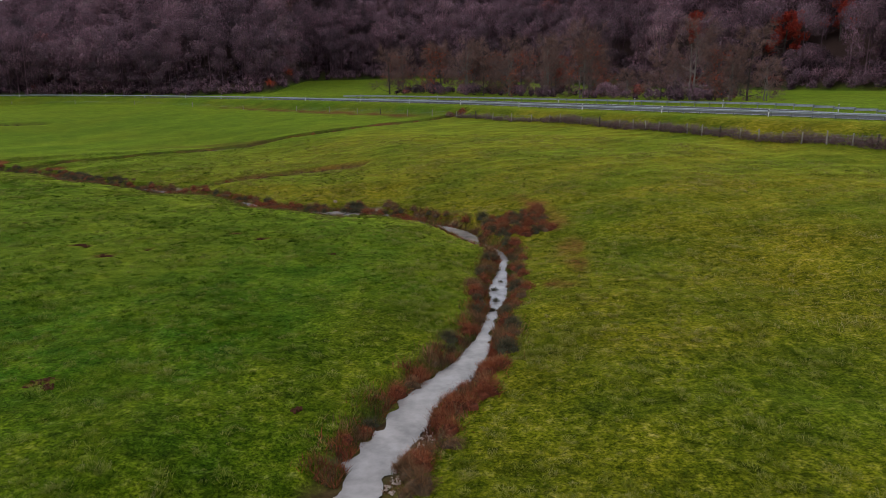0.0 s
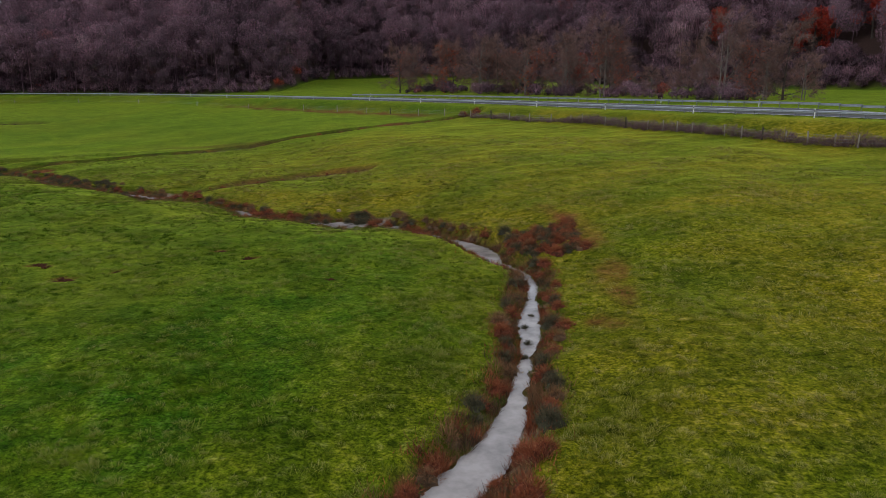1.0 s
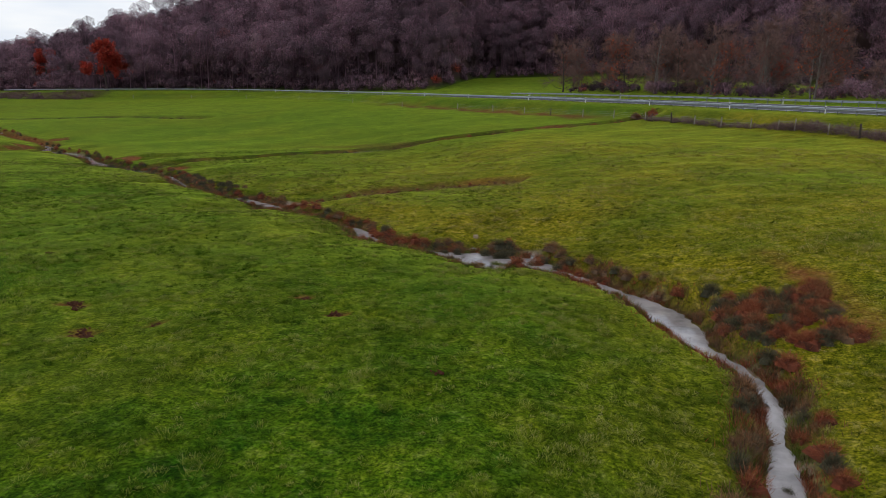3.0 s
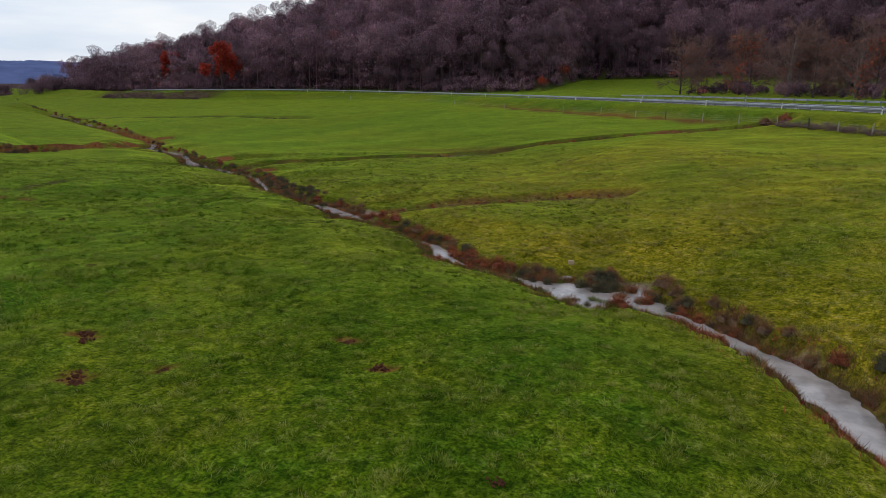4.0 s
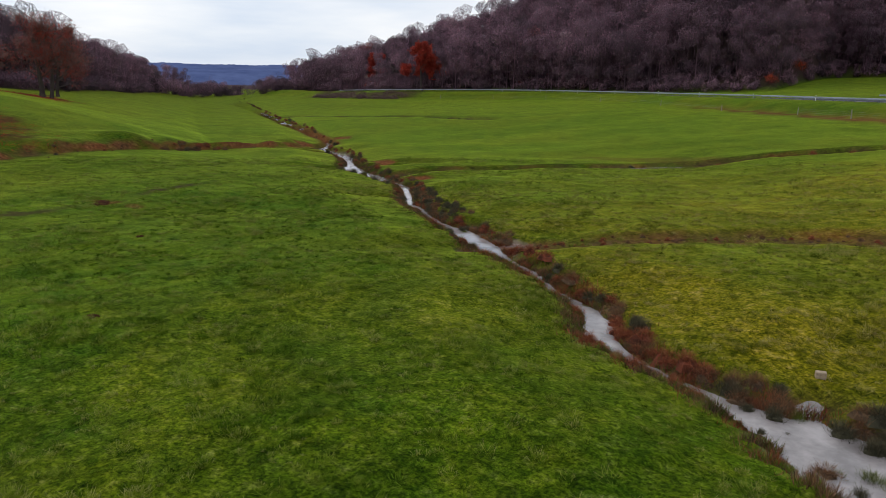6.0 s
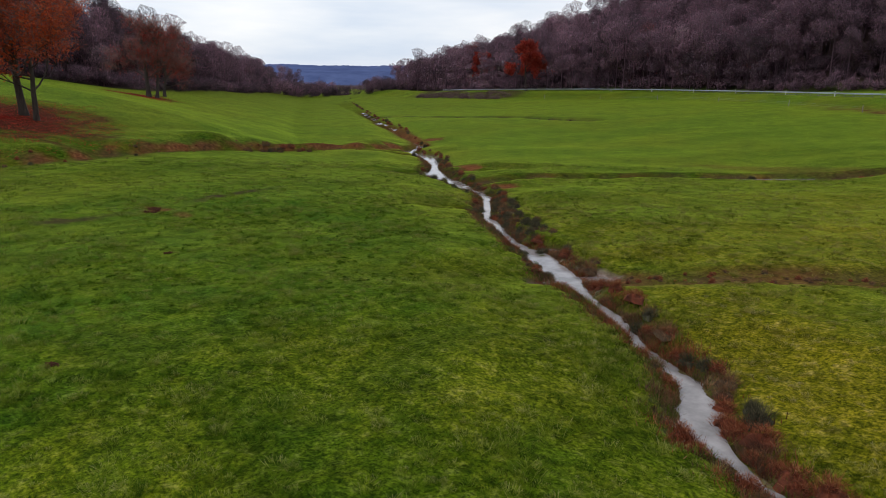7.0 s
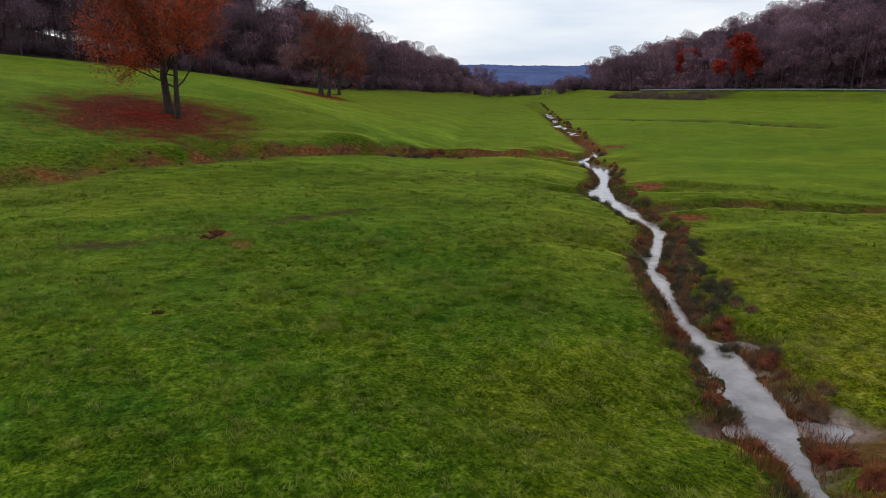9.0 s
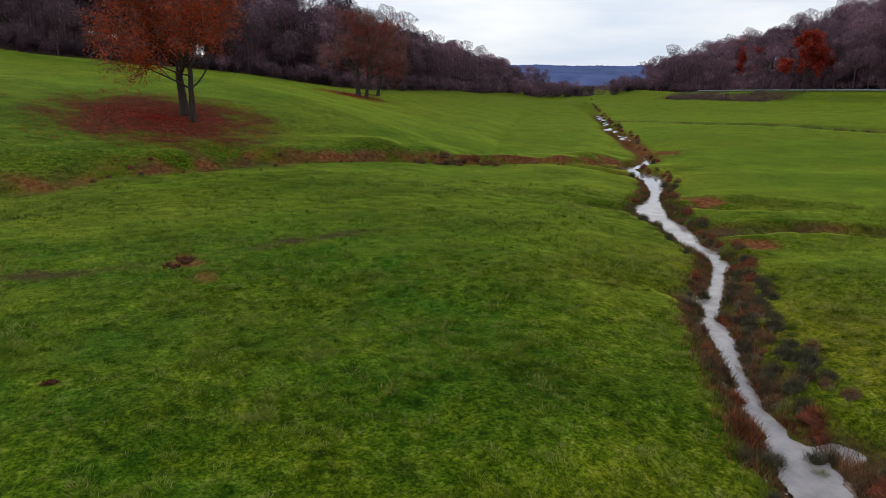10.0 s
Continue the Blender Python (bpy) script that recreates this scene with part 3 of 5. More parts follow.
    track, _ = near_line(CATTLE_TRACK, x, y)
    soil = np.maximum(soil, smooth(1.3, 0.3, np.abs(track) + 0.5 * lumps(x, y, 3, 48)) * np.clip(0.35 + 0.6 * lumps(x, y, 5, 49), 0, 0.75))
    brow = smooth(11, 6, d + 2 * lumps(x, y, 12, 53)) * (d > 0.5) * smooth(-190, -204, u) * smooth(-280, -262, u)
    peat = np.maximum(peat, 0.85 * brow)
    litter = np.zeros(x.shape)
    for px, py, r in ((-100.5, 60.5, 12.5), (-154.5, 92.0, 6.0), (-165, 97, 2.5)):
        g = np.hypot((x - px), (y - py)) / r + 0.22 * lumps(x, y, 6, 51) + 0.1 * lumps(x, y, 1.9, 52)
        litter = np.maximum(litter, smooth(1.05, 0.45, g) * 0.85)
    right = np.where(d > 0, smooth(85, 46, d) * (0.12 * smooth(-45, -5, u) + 0.76 * smooth(-2, 20, u)) * (0.12 + 0.88 * smooth(-3, 4, x - np.interp(y, STREAM[:, 1], STREAM[:, 0]))), 0)
    dry = np.clip(0.85 * right + 0.24 * smooth(9, 1.5, off) * (1 - down) + 0.25 * smooth(2, 25, e) * smooth(70, 110, y) + 0.12 * smooth(150, 250, np.hypot(x, y)) * (d > 0), 0, 1)
    dry = np.clip(dry * (0.95 + 0.35 * lumps(x, y, 23, 57) + 0.2 * lumps(x, y, 8, 58)), 0, 1)
    return z, np.clip(soil, 0, 1), np.clip(peat, 0, 1), litter, dry, wild, silt


def height(x, y):
    return float(terrain(np.array([float(x)]), np.array([float(y)]))[0][0])


# ---- ground ----
def steps(lo, hi, fine, reach, grow_low, grow_high):
    """Grid lines: even between lo and hi, widening outwards to reach."""
    core = list(np.arange(lo, hi + fine, fine))
    out, s = [], fine
    a = hi + fine
    while a < reach:
        s = min(s * grow_high, 400)
        a += s
        out.append(a)
    low, s, a = [], fine, lo
    while a > -reach:
        s = min(s * grow_low, 400)
        a -= s
        low.append(a)
    return np.array(low[::-1] + core + out)


gx, gy = steps(-112, 32, 0.44, 4500, 1.042, 1.10), steps(12, 128, 0.44, 4500, 1.12, 1.042)
GX, GY = np.meshgrid(gx, gy)
gz, g_soil, g_peat, g_litter, g_dry, g_wood, g_silt = terrain(GX.ravel(), GY.ravel())
nx = len(gx)
ii = np.arange(len(gy) - 1)[:, None] * nx + np.arange(nx - 1)[None, :]
quads = np.stack([ii, ii + 1, ii + 1 + nx, ii + nx], -1).reshape(-1, 4)
ground = new("ground", mesh_of("ground", np.stack([GX.ravel(), GY.ravel(), gz], 1), quads, M_GROUND, None, True,
                               (("soil", g_soil), ("peat", g_peat), ("litter", g_litter), ("dry", g_dry), ("wood", g_wood), ("silt", g_silt))))
tagged(ground, "green valley pasture with muddy stream banks and leaf litter", "ground", kind="structure")


def ribbon(line, half, z_of, lift=0.0):
    """A strip along a polyline."""
    p = np.asarray(line)[:, :2]
    t = np.gradient(p, axis=0)
    t /= np.hypot(t[:, 0], t[:, 1])[:, None]
    n = np.stack([-t[:, 1], t[:, 0]], 1)
    z = np.asarray(z_of) + lift
    a, b = np.column_stack([p + n * half, z]), np.column_stack([p - n * half, z])
    v = np.empty((2 * len(p), 3))
    v[0::2], v[1::2] = a, b
    k = np.arange(len(p) - 1) * 2
    return v, np.stack([k, k + 1, k + 3, k + 2], 1)


def resample(line, step):
    line = np.asarray(line, float)
    s = np.concatenate([[0], np.cumsum(np.hypot(*np.diff(line[:, :2], axis=0).T))])
    at = np.arange(0, s[-1], step)
    return np.column_stack([np.interp(at, s, line[:, k]) for k in range(line.shape[1])])


def water_mesh(cell=0.15, block=8):
    """The sheet of water, fitted to its winding edge."""
    size = cell * block
    bx, by = np.meshgrid(np.arange(-106, 12, size), np.arange(3, 126, size))
    bx, by = bx.ravel(), by.ravel()
    near = water_edge(bx + size / 2, by + size / 2) > -1.3
    i0, j0 = np.rint((bx[near] + 106) / cell).astype(int), np.rint((by[near] - 3) / cell).astype(int)
    di, dj = np.meshgrid(np.arange(block), np.arange(block))
    ci, cj = (i0[:, None] + di.ravel()).ravel(), (j0[:, None] + dj.ravel()).ravel()
    key = np.stack([(ci + a) * 100000 + cj + b for a, b in ((0, 0), (1, 0), (1, 1), (0, 1))], 1)
    ids, cells = np.unique(key, return_inverse=True)
    cells = cells.reshape(-1, 4)
    x, y = (ids // 100000) * cell - 106, (ids % 100000) * cell + 3
    f = water_edge(x, y)
    keep = f[cells].max(1) > 0
    gx_, gy_ = (water_edge(x + 0.03, y) - f) / 0.03, (water_edge(x, y + 0.03) - f) / 0.03
    go = np.where(f < 0, np.clip(-f / np.maximum(np.hypot(gx_, gy_), 0.3), 0, cell), 0)
    n = np.maximum(np.hypot(gx_, gy_), 1e-6)
    x, y = x + go * gx_ / n, y + go * gy_ / n
    used_, cells = np.unique(cells[keep], return_inverse=True)
    return mesh_of("water", np.stack([x[used_], y[used_], np.full(len(used_), WATER_Z)], 1), cells.reshape(-1, 4), M_WATER, None, True)


tagged(new("water", water_mesh()), "shallow grey turbid stream winding through the pasture", "stream", kind="structure")
top = resample(DITCH_ROAD, 2.0)[:6]
v, f = ribbon(top, 0.45, top[:, 2] + 0.16)
tagged(new("water", mesh_of("ditch_water", v, f, M_WATER)), "bright trickle of water below the road bank", "ditch", kind="structure")
low = resample(DITCH_ROAD, 2.0)[-18:]
v, f = ribbon(low, 0.5, np.maximum(low[:, 2] + 0.12, WATER_Z))
tagged(new("water", mesh_of("ditch_water", v, f, M_WATER)), "thin trickle in a muddy side ditch", "ditch", kind="structure")

for k, (x0, y0, x1, y1, h) in enumerate(((-129.3, 134.4, -119.5, 128.9, 0.45), (-147.4, 143.3, -134.0, 136.7, 0.62), (-169.0, 156.6, -156.0, 148.8, 0.5),
                                         (-205.0, 177.0, -174.0, 159.2, 0.95), (-258.0, 206.0, -226.0, 188.2, 0.9), (-340.0, 253.0, -286.0, 221.7, 0.7))):
    u = np.linspace(0, 1, 28)
    row = np.column_stack([x0 + (x1 - x0) * u, y0 + (y1 - y0) * u + 0.8 * lumps(40 * u, 9 * k + 0 * u, 14, 7)])
    gz_ = np.maximum(terrain(row[:, 0] - 1.2, row[:, 1] + 2.0)[0], terrain(row[:, 0] + 1.2, row[:, 1] - 2.0)[0])
    wide = h * np.clip(0.75 + 0.5 * lumps(40 * u, 5 * k + 0 * u, 6, 8), 0.15, 1.3) * np.sin(np.pi * np.clip(u, 0.02, 0.98)) ** 0.5
    v, f = ribbon(row, wide[:, None], np.full(len(row), np.median(gz_) + 0.03))
    tagged(new("water", mesh_of("far_water", v, f, M_WATER)), "bright pool of the stream further down the valley", "stream", kind="structure")

# ---- road ----
STATION = 2.7
ROADS = resample(ROAD, STATION)
centre_t = np.gradient(ROADS[:, :2], axis=0)
centre_t /= np.hypot(centre_t[:, 0], centre_t[:, 1])[:, None]
ROAD_N = np.stack([centre_t[:, 1], -centre_t[:, 0]], 1)      # away from the valley


def along(offset):
    cant = 0.85 * smooth(-70, -20, ROADS[:, 0]) * (1 - 1.1 * smooth(36, 54, ROADS[:, 0])) * offset / ROAD_WIDTH
    return np.column_stack([ROADS[:, :2] + ROAD_N * offset, ROADS[:, 2] + cant])


def strip(a, b, lift):
    """A strip of road between two offsets from the valley-side rail."""
    p, q = along(a), along(b)
    v = np.empty((2 * len(p), 3))
    v[0::2], v[1::2] = p, q
    v[:, 2] += lift
    k = np.arange(len(p) - 1) * 2
    return v, np.stack([k, k + 2, k + 3, k + 1], 1)


road = tagged(new("road", mesh_of("road", *strip(0.9, ROAD_WIDTH - 0.9, 0.06), M_ASPHALT)), "grey asphalt country road on a low bank", "road", kind="structure")
for off in (1.25, ROAD_WIDTH - 1.25):
    part("edge_line", mesh_of("edge_line", *strip(off - 0.08, off + 0.08, 0.067), M_LINE), road, "white painted edge line")


def beam_mesh():
    """Four metres of W-profile rail, along x, its face towards -y."""
    prof = [(0.0, 0.155), (-0.035, 0.14), (-0.08, 0.10), (-0.08, 0.06), (-0.02, 0.02), (-0.02, -0.02), (-0.08, -0.06), (-0.08, -0.10), (-0.035, -0.14), (0.0, -0.155)]
    back = [(y + 0.012, z) for y, z in prof[::-1]]
    ring = prof + back
    n = len(ring)
    v = [(x, y, z) for x in (-0.03, STATION + 0.03) for y, z in ring]
    bm = bmesh.new()
    vs = [bm.verts.new(c) for c in v]
    for k in range(n):
        bm.faces.new((vs[k], vs[(k + 1) % n], vs[n + (k + 1) % n], vs[n + k]))
    bm.faces.new(vs[:n])
    bm.faces.new(vs[n:])
    return from_bm("beam", bm, M_STEEL)


def rail_post_mesh():
    bm = bmesh.new()
    box_bm(bm, 0.055, 0.10, 0.95, (0, 0.17, 0.22), 0.008)
    box_bm(bm, 0.08, 0.14, 0.20, (0, 0.07, 0.55), 0.01)
    return from_bm("post", bm, M_POST_STEEL)


BEAM, RAIL_POST = beam_mesh(), rail_post_mesh()


def guard_rail(offset, lo, hi, face, label):
    rows = along(offset)
    thing = new("guard_rail")
    thing.location = (*rows[lo][:2], rows[lo][2])
    tagged(thing, label, "guard rail")
    base = Matrix.Translation(thing.location).inverted()
    for k in range(lo, hi):
        a, b = Vector(rows[k]), Vector(rows[k + 1])
        yaw = math.atan2(b.y - a.y, b.x - a.x) + (math.pi if face < 0 else 0)
        start = b if face < 0 else a
        turn = Matrix.Rotation(yaw, 4, "Z")
        s = Matrix.Diagonal(((b - a).length / STATION, 1, 1, 1))
        part("beam", BEAM, thing, at=base @ Matrix.Translation(start + Vector((0, 0, 0.62))) @ turn @ s)
        part("post", RAIL_POST, thing, at=base @ Matrix.Translation(a) @ turn)
    return thing


guard_rail(0.0, 10, 168, -1, "long galvanised steel guard rail with W-shaped beam beside the road")
near_far = int(np.argmin(np.hypot(along(ROAD_WIDTH)[:, 0] + 30, along(ROAD_WIDTH)[:, 1] - 191)))
guard_rail(ROAD_WIDTH, 10, near_far, 1, "galvanised steel guard rail on the hill side of the road")


def road_marker():
    thing = new("road_marker_post")
    bm = bmesh.new()
    box_bm(bm, 0.13, 0.10, 0.88, (0, 0, 0.44), 0.02)
    part("post", from_bm("marker_post", bm, M_WHITE), thing)
    bm = bmesh.new()
    box_bm(bm, 0.134, 0.104, 0.20, (0, 0, 0.98), 0.02)
    part("band", from_bm("marker_band", bm, M_BLACK), thing, "black band with reflector")
    bm = bmesh.new()
    box_bm(bm, 0.13, 0.10, 0.16, (0, 0, 1.16), 0.02)
    part("cap", from_bm("marker_cap", bm, M_WHITE), thing)
    bm = bmesh.new()
    box_bm(bm, 0.06, 0.012, 0.14, (0, -0.056, 0.98), 0.003)
    part("reflector", from_bm("reflector", bm, M_REFLECTOR), thing)
    return tagged(thing, "white plastic road marker post with a dark band", "road marker", "road marker posts")


marker = road_marker()
spots = [(-9.8, 160.0), (-23.0, 173.0), (-39.7, 187.0), (-55.0, 200.0), (-70.6, 210.0), (-85.0, 219.0), (-103.5, 230.5), (-120.5, 238.3), (-138.0, 243.2),
         (-156.0, 246.3), (2.0, 147.0), (13.0, 131.0), (22.3, 116.5), (31.5, 102.5), (40.8, 88.3),
         (20.8, 137.2), (31.5, 120.6), (41.2, 106.0), (50.8, 91.5), (-4.0, 168.7), (-25.5, 188.5)]
for k, (x, y) in enumerate(spots):
    d_, (u_, z_) = near_line(ROAD, np.array([x]), np.array([y]), (0, 2))
    side = 1 if k < 15 else -1
    q = -ROAD_N[int(np.argmin(np.hypot(ROADS[:, 0] - x, ROADS[:, 1] - y)))] * 0.35 * side
    m = Matrix.Translation((x + q[0], y + q[1], z_[0] - 0.22 + (0 if side > 0 else 0.85 * float(smooth(-70, -20, u_[0]) * (1 - 1.1 * smooth(36, 54, u_[0])))))) @ Matrix.Rotation(0.8, 4, "Z")
    if k == 0:
        marker.matrix_basis = m
    else:
        copy_thing(marker, m)

# ---- fences ----


def fence_post_mesh(name, mat, tall, r):
    bm = bmesh.new()
    bmesh.ops.create_cone(bm, cap_ends=True, segments=7, radius1=r, radius2=r * 0.82, depth=tall, matrix=Matrix.Translation((0, 0, tall / 2 - 0.25)))
    top_v = [w for w in bm.verts if w.co.z > tall - 0.3]
    for w in top_v:
        w.co.z += 0.3 * w.co.x
    return from_bm(name, bm, mat)


POST_PALE = fence_post_mesh("fence_post", M_POST, 1.6, 0.085)
POST_DARK = fence_post_mesh("fence_post", M_POST_DARK, 1.65, 0.11)


def wire_mesh(points, r=0.006):
    p = np.asarray(points)
    vs, fs = [], []
    for k, q in enumerate(p):
        vs += [(q[0], q[1], q[2] + r), (q[0] + r, q[1], q[2] - r), (q[0] - r, q[1], q[2] - r)]
        if k:
            b = 3 * k
            fs += [(b - 3 + j, b - 3 + (j + 1) % 3, b + (j + 1) % 3, b + j) for j in range(3)]
    return mesh_of("wire", vs, fs, M_POST_STEEL)


def fence(points, label, dark_every=7, wires=(0.45, 0.75, 1.05)):
    thing = new("wire_fence")
    tagged(thing, label, "fence")
    p = [(x, y, height(x, y)) for x, y in points]
    r = random.Random(4)
    for k, q in enumerate(p):
        dark = dark_every and k % dark_every == 3
        m = Matrix.Translation(q) @ Euler((r.uniform(-0.06, 0.06), r.uniform(-0.06, 0.06), r.uniform(0, 6))).to_matrix().to_4x4() @ Matrix.Scale(r.uniform(0.9, 1.08), 4)
        part("fence_post", POST_DARK if dark else POST_PALE, thing, "dark stout post" if dark else "", at=m)
    for h in wires:
        part("wire", wire_mesh([(x, y, z + h) for x, y, z in p]), thing)
    return thing


FENCE = [(16.0, 111.5), (17.4, 109.5), (20.0, 105.6), (22.2, 102.2), (24.3, 98.7), (25.6, 96.4), (26.8, 94.3), (28.0, 92.2), (30.4, 87.9), (31.5, 85.7),
         (32.8, 83.3), (34.2, 80.8), (35.4, 78.4), (36.9, 76.0), (38.0, 73.9), (39.4, 71.5), (40.8, 69.3), (42.1, 67.3), (43.9, 64.5), (45.7, 61.7)]
fence(FENCE, "weathered wooden post and wire fence below the road bank")
FENCE_LEFT = [(13.5, 115.2), (10.5, 119.8), (7.5, 124.4), (4.6, 128.8), (1.0, 133.8), (-4.0, 140.0), (-9.5, 146.0), (-16.0, 153.0), (-22.0, 159.5), (-30.0, 167.5), (-40.0, 176.0)]
fence(FENCE_LEFT, "sagging post and wire fence near the culvert", 4)
FENCE_COWS = [(-57.0, 186.5), (-76.0, 200.0), (-100.0, 215.0), (-126.0, 228.0), (-152.0, 235.0), (-178.0, 237.0)]
fence(FENCE_COWS, "dark wooden stakes of a fence along the upper pasture", 0, (0.6, 0.95))

# ---- plants ----


def slivers(r, n, base, way, length, width, droop=0.0, spread=0.6):
    """n thin triangles that grow from base points along ways."""
    k = r.integers(0, len(base), n)
    d = way[k] + r.normal(0, spread, (n, 3))
    d /= np.linalg.norm(d, axis=1)[:, None]
    a = base[k]
    ln = length * r.uniform(0.5, 1.3, n)
    side = np.cross(d, r.normal(0, 1, (n, 3)))
    side /= np.linalg.norm(side, axis=1)[:, None]
    w = width * r.uniform(0.6, 1.4, n)
    tip = a + d * ln[:, None]
    tip[:, 2] -= droop * ln
    v = np.empty((n * 3, 3))
    v[0::3], v[1::3], v[2::3] = a - side * w[:, None] / 2, a + side * w[:, None] / 2, tip
    return v, np.arange(n * 3).reshape(-1, 3), k


def tube(points, radii, sides=5):
    """A tapered tube of triangles along points."""
    p = np.asarray(points, float)
    vs, fs = [], []
    t = np.gradient(p, axis=0)
    for k in range(len(p)):
        d = t[k] / (np.linalg.norm(t[k]) + 1e-9)
        s = np.cross(d, (0.31, 0.95, 0.05))
        s /= np.linalg.norm(s)
        q = np.cross(d, s)
        for j in range(sides):
            a = 6.2832 * j / sides
            vs.append(p[k] + radii[k] * (math.cos(a) * s + math.sin(a) * q))
        if k:
            b = k * sides
            for j in range(sides):
                i, i2 = b - sides + j, b - sides + (j + 1) % sides
                fs += [(i, i2, i2 + sides), (i, i2 + sides, i + sides)]
    return np.array(vs), np.array(fs)


def limbs(r, start, way, length, radius, depth, out, tips, bend=0.25, sides=5, kids=(3, 5), angle=0.75, lift=0.12):
    """Grows a branch and its children. out gathers tubes, tips the ends and their ways."""
    n = 5 if depth else 3
    p, d = [np.array(start, float)], np.array(way, float)
    d /= np.linalg.norm(d)
    for _ in range(n):
        d = d + r.normal(0, bend, 3) * 0.45 + np.array([0, 0, lift * 0.5])
        d /= np.linalg.norm(d)
        p.append(p[-1] + d * length / n)
    rad = np.linspace(radius, radius * 0.45, n + 1)
    out.append(tube(p, rad, sides))
    if depth == 0:
        tips += [(p[k], d) for k in range(1, n + 1)]
        return
    for _ in range(r.integers(*kids)):
        k = r.integers(2, n + 1)
        a = r.normal(0, 1, 3)
        a -= d * (a @ d)
        a /= np.linalg.norm(a)
        limbs(r, p[k], d * math.cos(angle) + a * math.sin(angle) * r.uniform(0.7, 1.3), length * r.uniform(0.55, 0.8), rad[k] * 0.62, depth - 1, out, tips, bend, max(3, sides - 1), kids, angle, lift)
    limbs(r, p[-1], d, length * 0.7, rad[-1], depth - 1, out, tips, bend, max(3, sides - 1), kids, angle, lift)


def join_tris(tubes):
    vs, fs, b = [], [], 0
    for v, f in tubes:
        vs.append(v), fs.append(f + b)
        b += len(v)
    return np.concatenate(vs), np.concatenate(fs)


def broad_tree(seed, tall, trunk_r, leaves, twigs, bark, trunks=((0, 0),), leaf_mat=None, kids=(2, 4), first=0.28, wide=0.8, leaf_size=0.3):
    """A broad-leaved tree: trunk(s), a crown of branches and twigs, and the leaves that are left."""
    r = np.random.default_rng(seed)
    stems, branches, tips = [], [], []
    for j, (ox, oy) in enumerate(trunks):
        h = tall * (0.62 if j == 0 else 0.55)
        n = 9
        lean = np.array([ox, oy]) * 0.03 + r.normal(0, 0.03, 2)
        p = [np.array([ox, oy, -0.3 - 0.3 * abs(ox)])]
        for k in range(n):
            p.append(p[-1] + np.array([lean[0] + r.normal(0, 0.05), lean[1] + r.normal(0, 0.05), 1.0]) * h / n)
        rr = trunk_r * (1 if j == 0 else 0.72)
        rad = rr * np.concatenate([[1.6, 1.12], np.linspace(1.0, 0.42, n - 1)])
        stems.append(tube(p, rad, 9))
        for k in range(int(n * first), n + 1):
            for _ in range(2 if k < n else 3):
                a = r.uniform(0, 6.28)
                up = 0.25 + 0.55 * k / n
                d = np.array([math.cos(a), math.sin(a), up + r.normal(0, 0.15)])
                limbs(r, p[k], d, tall * wide * (0.30 - 0.13 * (k / n)) * r.uniform(0.8, 1.25), rad[k] * 0.42, 2, branches, tips, 0.3, 5 if kids[1] > 3 else 4, kids, 0.7, 0.10)
    thing = new("tree")
    part("trunk", mesh_of("trunk", *join_tris(stems), bark, None, True), thing)
    base, way = np.array([t[0] for t in tips]), np.array([t[1] for t in tips])
    part("crown", mesh_of("crown", *join_tris(branches), bark, None, True), thing)
    v, f, k = slivers(r, twigs, base, way, 1.5 * tall / 18, 0.035, 0.12, 0.55)
    part("twig_canopy", mesh_of("twig_canopy", v, f, M_TWIG, np.repeat(r.uniform(0.1, 0.8, twigs), 3)), thing)
    if leaves:
        k = r.integers(0, len(base), leaves)
        # leaves hang on in clumps
        keep = (lumps(base[:, 0] + base[:, 2], base[:, 1] + 0.7 * base[:, 2], 4.5, seed) + 0.25)[k] > r.uniform(-0.6, 0.7, leaves)
        k = k[keep]
        n = len(k)
        c = base[k] + r.normal(0, 0.55, (n, 3)) - np.array([0, 0, 0.25])
        a, b = r.normal(0, 1, (n, 3)), r.normal(0, 1, (n, 3))
        a /= np.linalg.norm(a, axis=1)[:, None]
        b = np.cross(a, b)
        b /= np.linalg.norm(b, axis=1)[:, None]
        s = leaf_size * r.uniform(0.5, 1.2, n)[:, None]
        v = np.empty((n * 4, 3))
        v[0::4], v[1::4], v[2::4], v[3::4] = c - a * s, c - b * s * 0.55, c + a * s, c + b * s * 0.55
        part("foliage", mesh_of("foliage", v, np.arange(n * 4).reshape(-1, 4), leaf_mat or M_LEAF_RED, np.repeat(np.clip(r.normal(0.45, 0.25, n), 0, 1), 4)), thing, "rust-red autumn leaves")
    return thing


def plant(thing, x, y, yaw=0.0, scale=1.0, sink=0.05):
    thing.matrix_basis = Matrix.Translation((x, y, height(x, y) - sink)) @ Matrix.Rotation(yaw, 4, "Z") @ Matrix.Scale(scale, 4)
    return thing


beech = tagged(broad_tree(3, 21.0, 0.40, 80000, 14000, M_BARK, ((0, 0), (2.7, 0.75)), None, (2, 4), 0.40, 0.95, 0.12), "two-stemmed beech with rust-red leaves above fallen leaves", "tree")
plant(beech, -103.2, 63.0, 0.0)
oak = tagged(broad_tree(5, 19.0, 0.42, 9000, 12000, M_BARK, ((0, 0), (0.5, 1.4)), M_LEAF_DEEP, (2, 4), 0.34, 0.8, 0.14), "mostly bare two-stemmed tree with pale lower bark", "tree")
plant(oak, -154.6, 93.0, 0.0)
oak2 = tagged(broad_tree(6, 17.0, 0.30, 6000, 9000, M_BARK, ((0, 0),), M_LEAF_DEEP, (2, 4), 0.3, 0.75, 0.16), "slender half-bare tree with a few red leaves", "tree")
plant(oak2, -165.0, 99.5, 0.5)

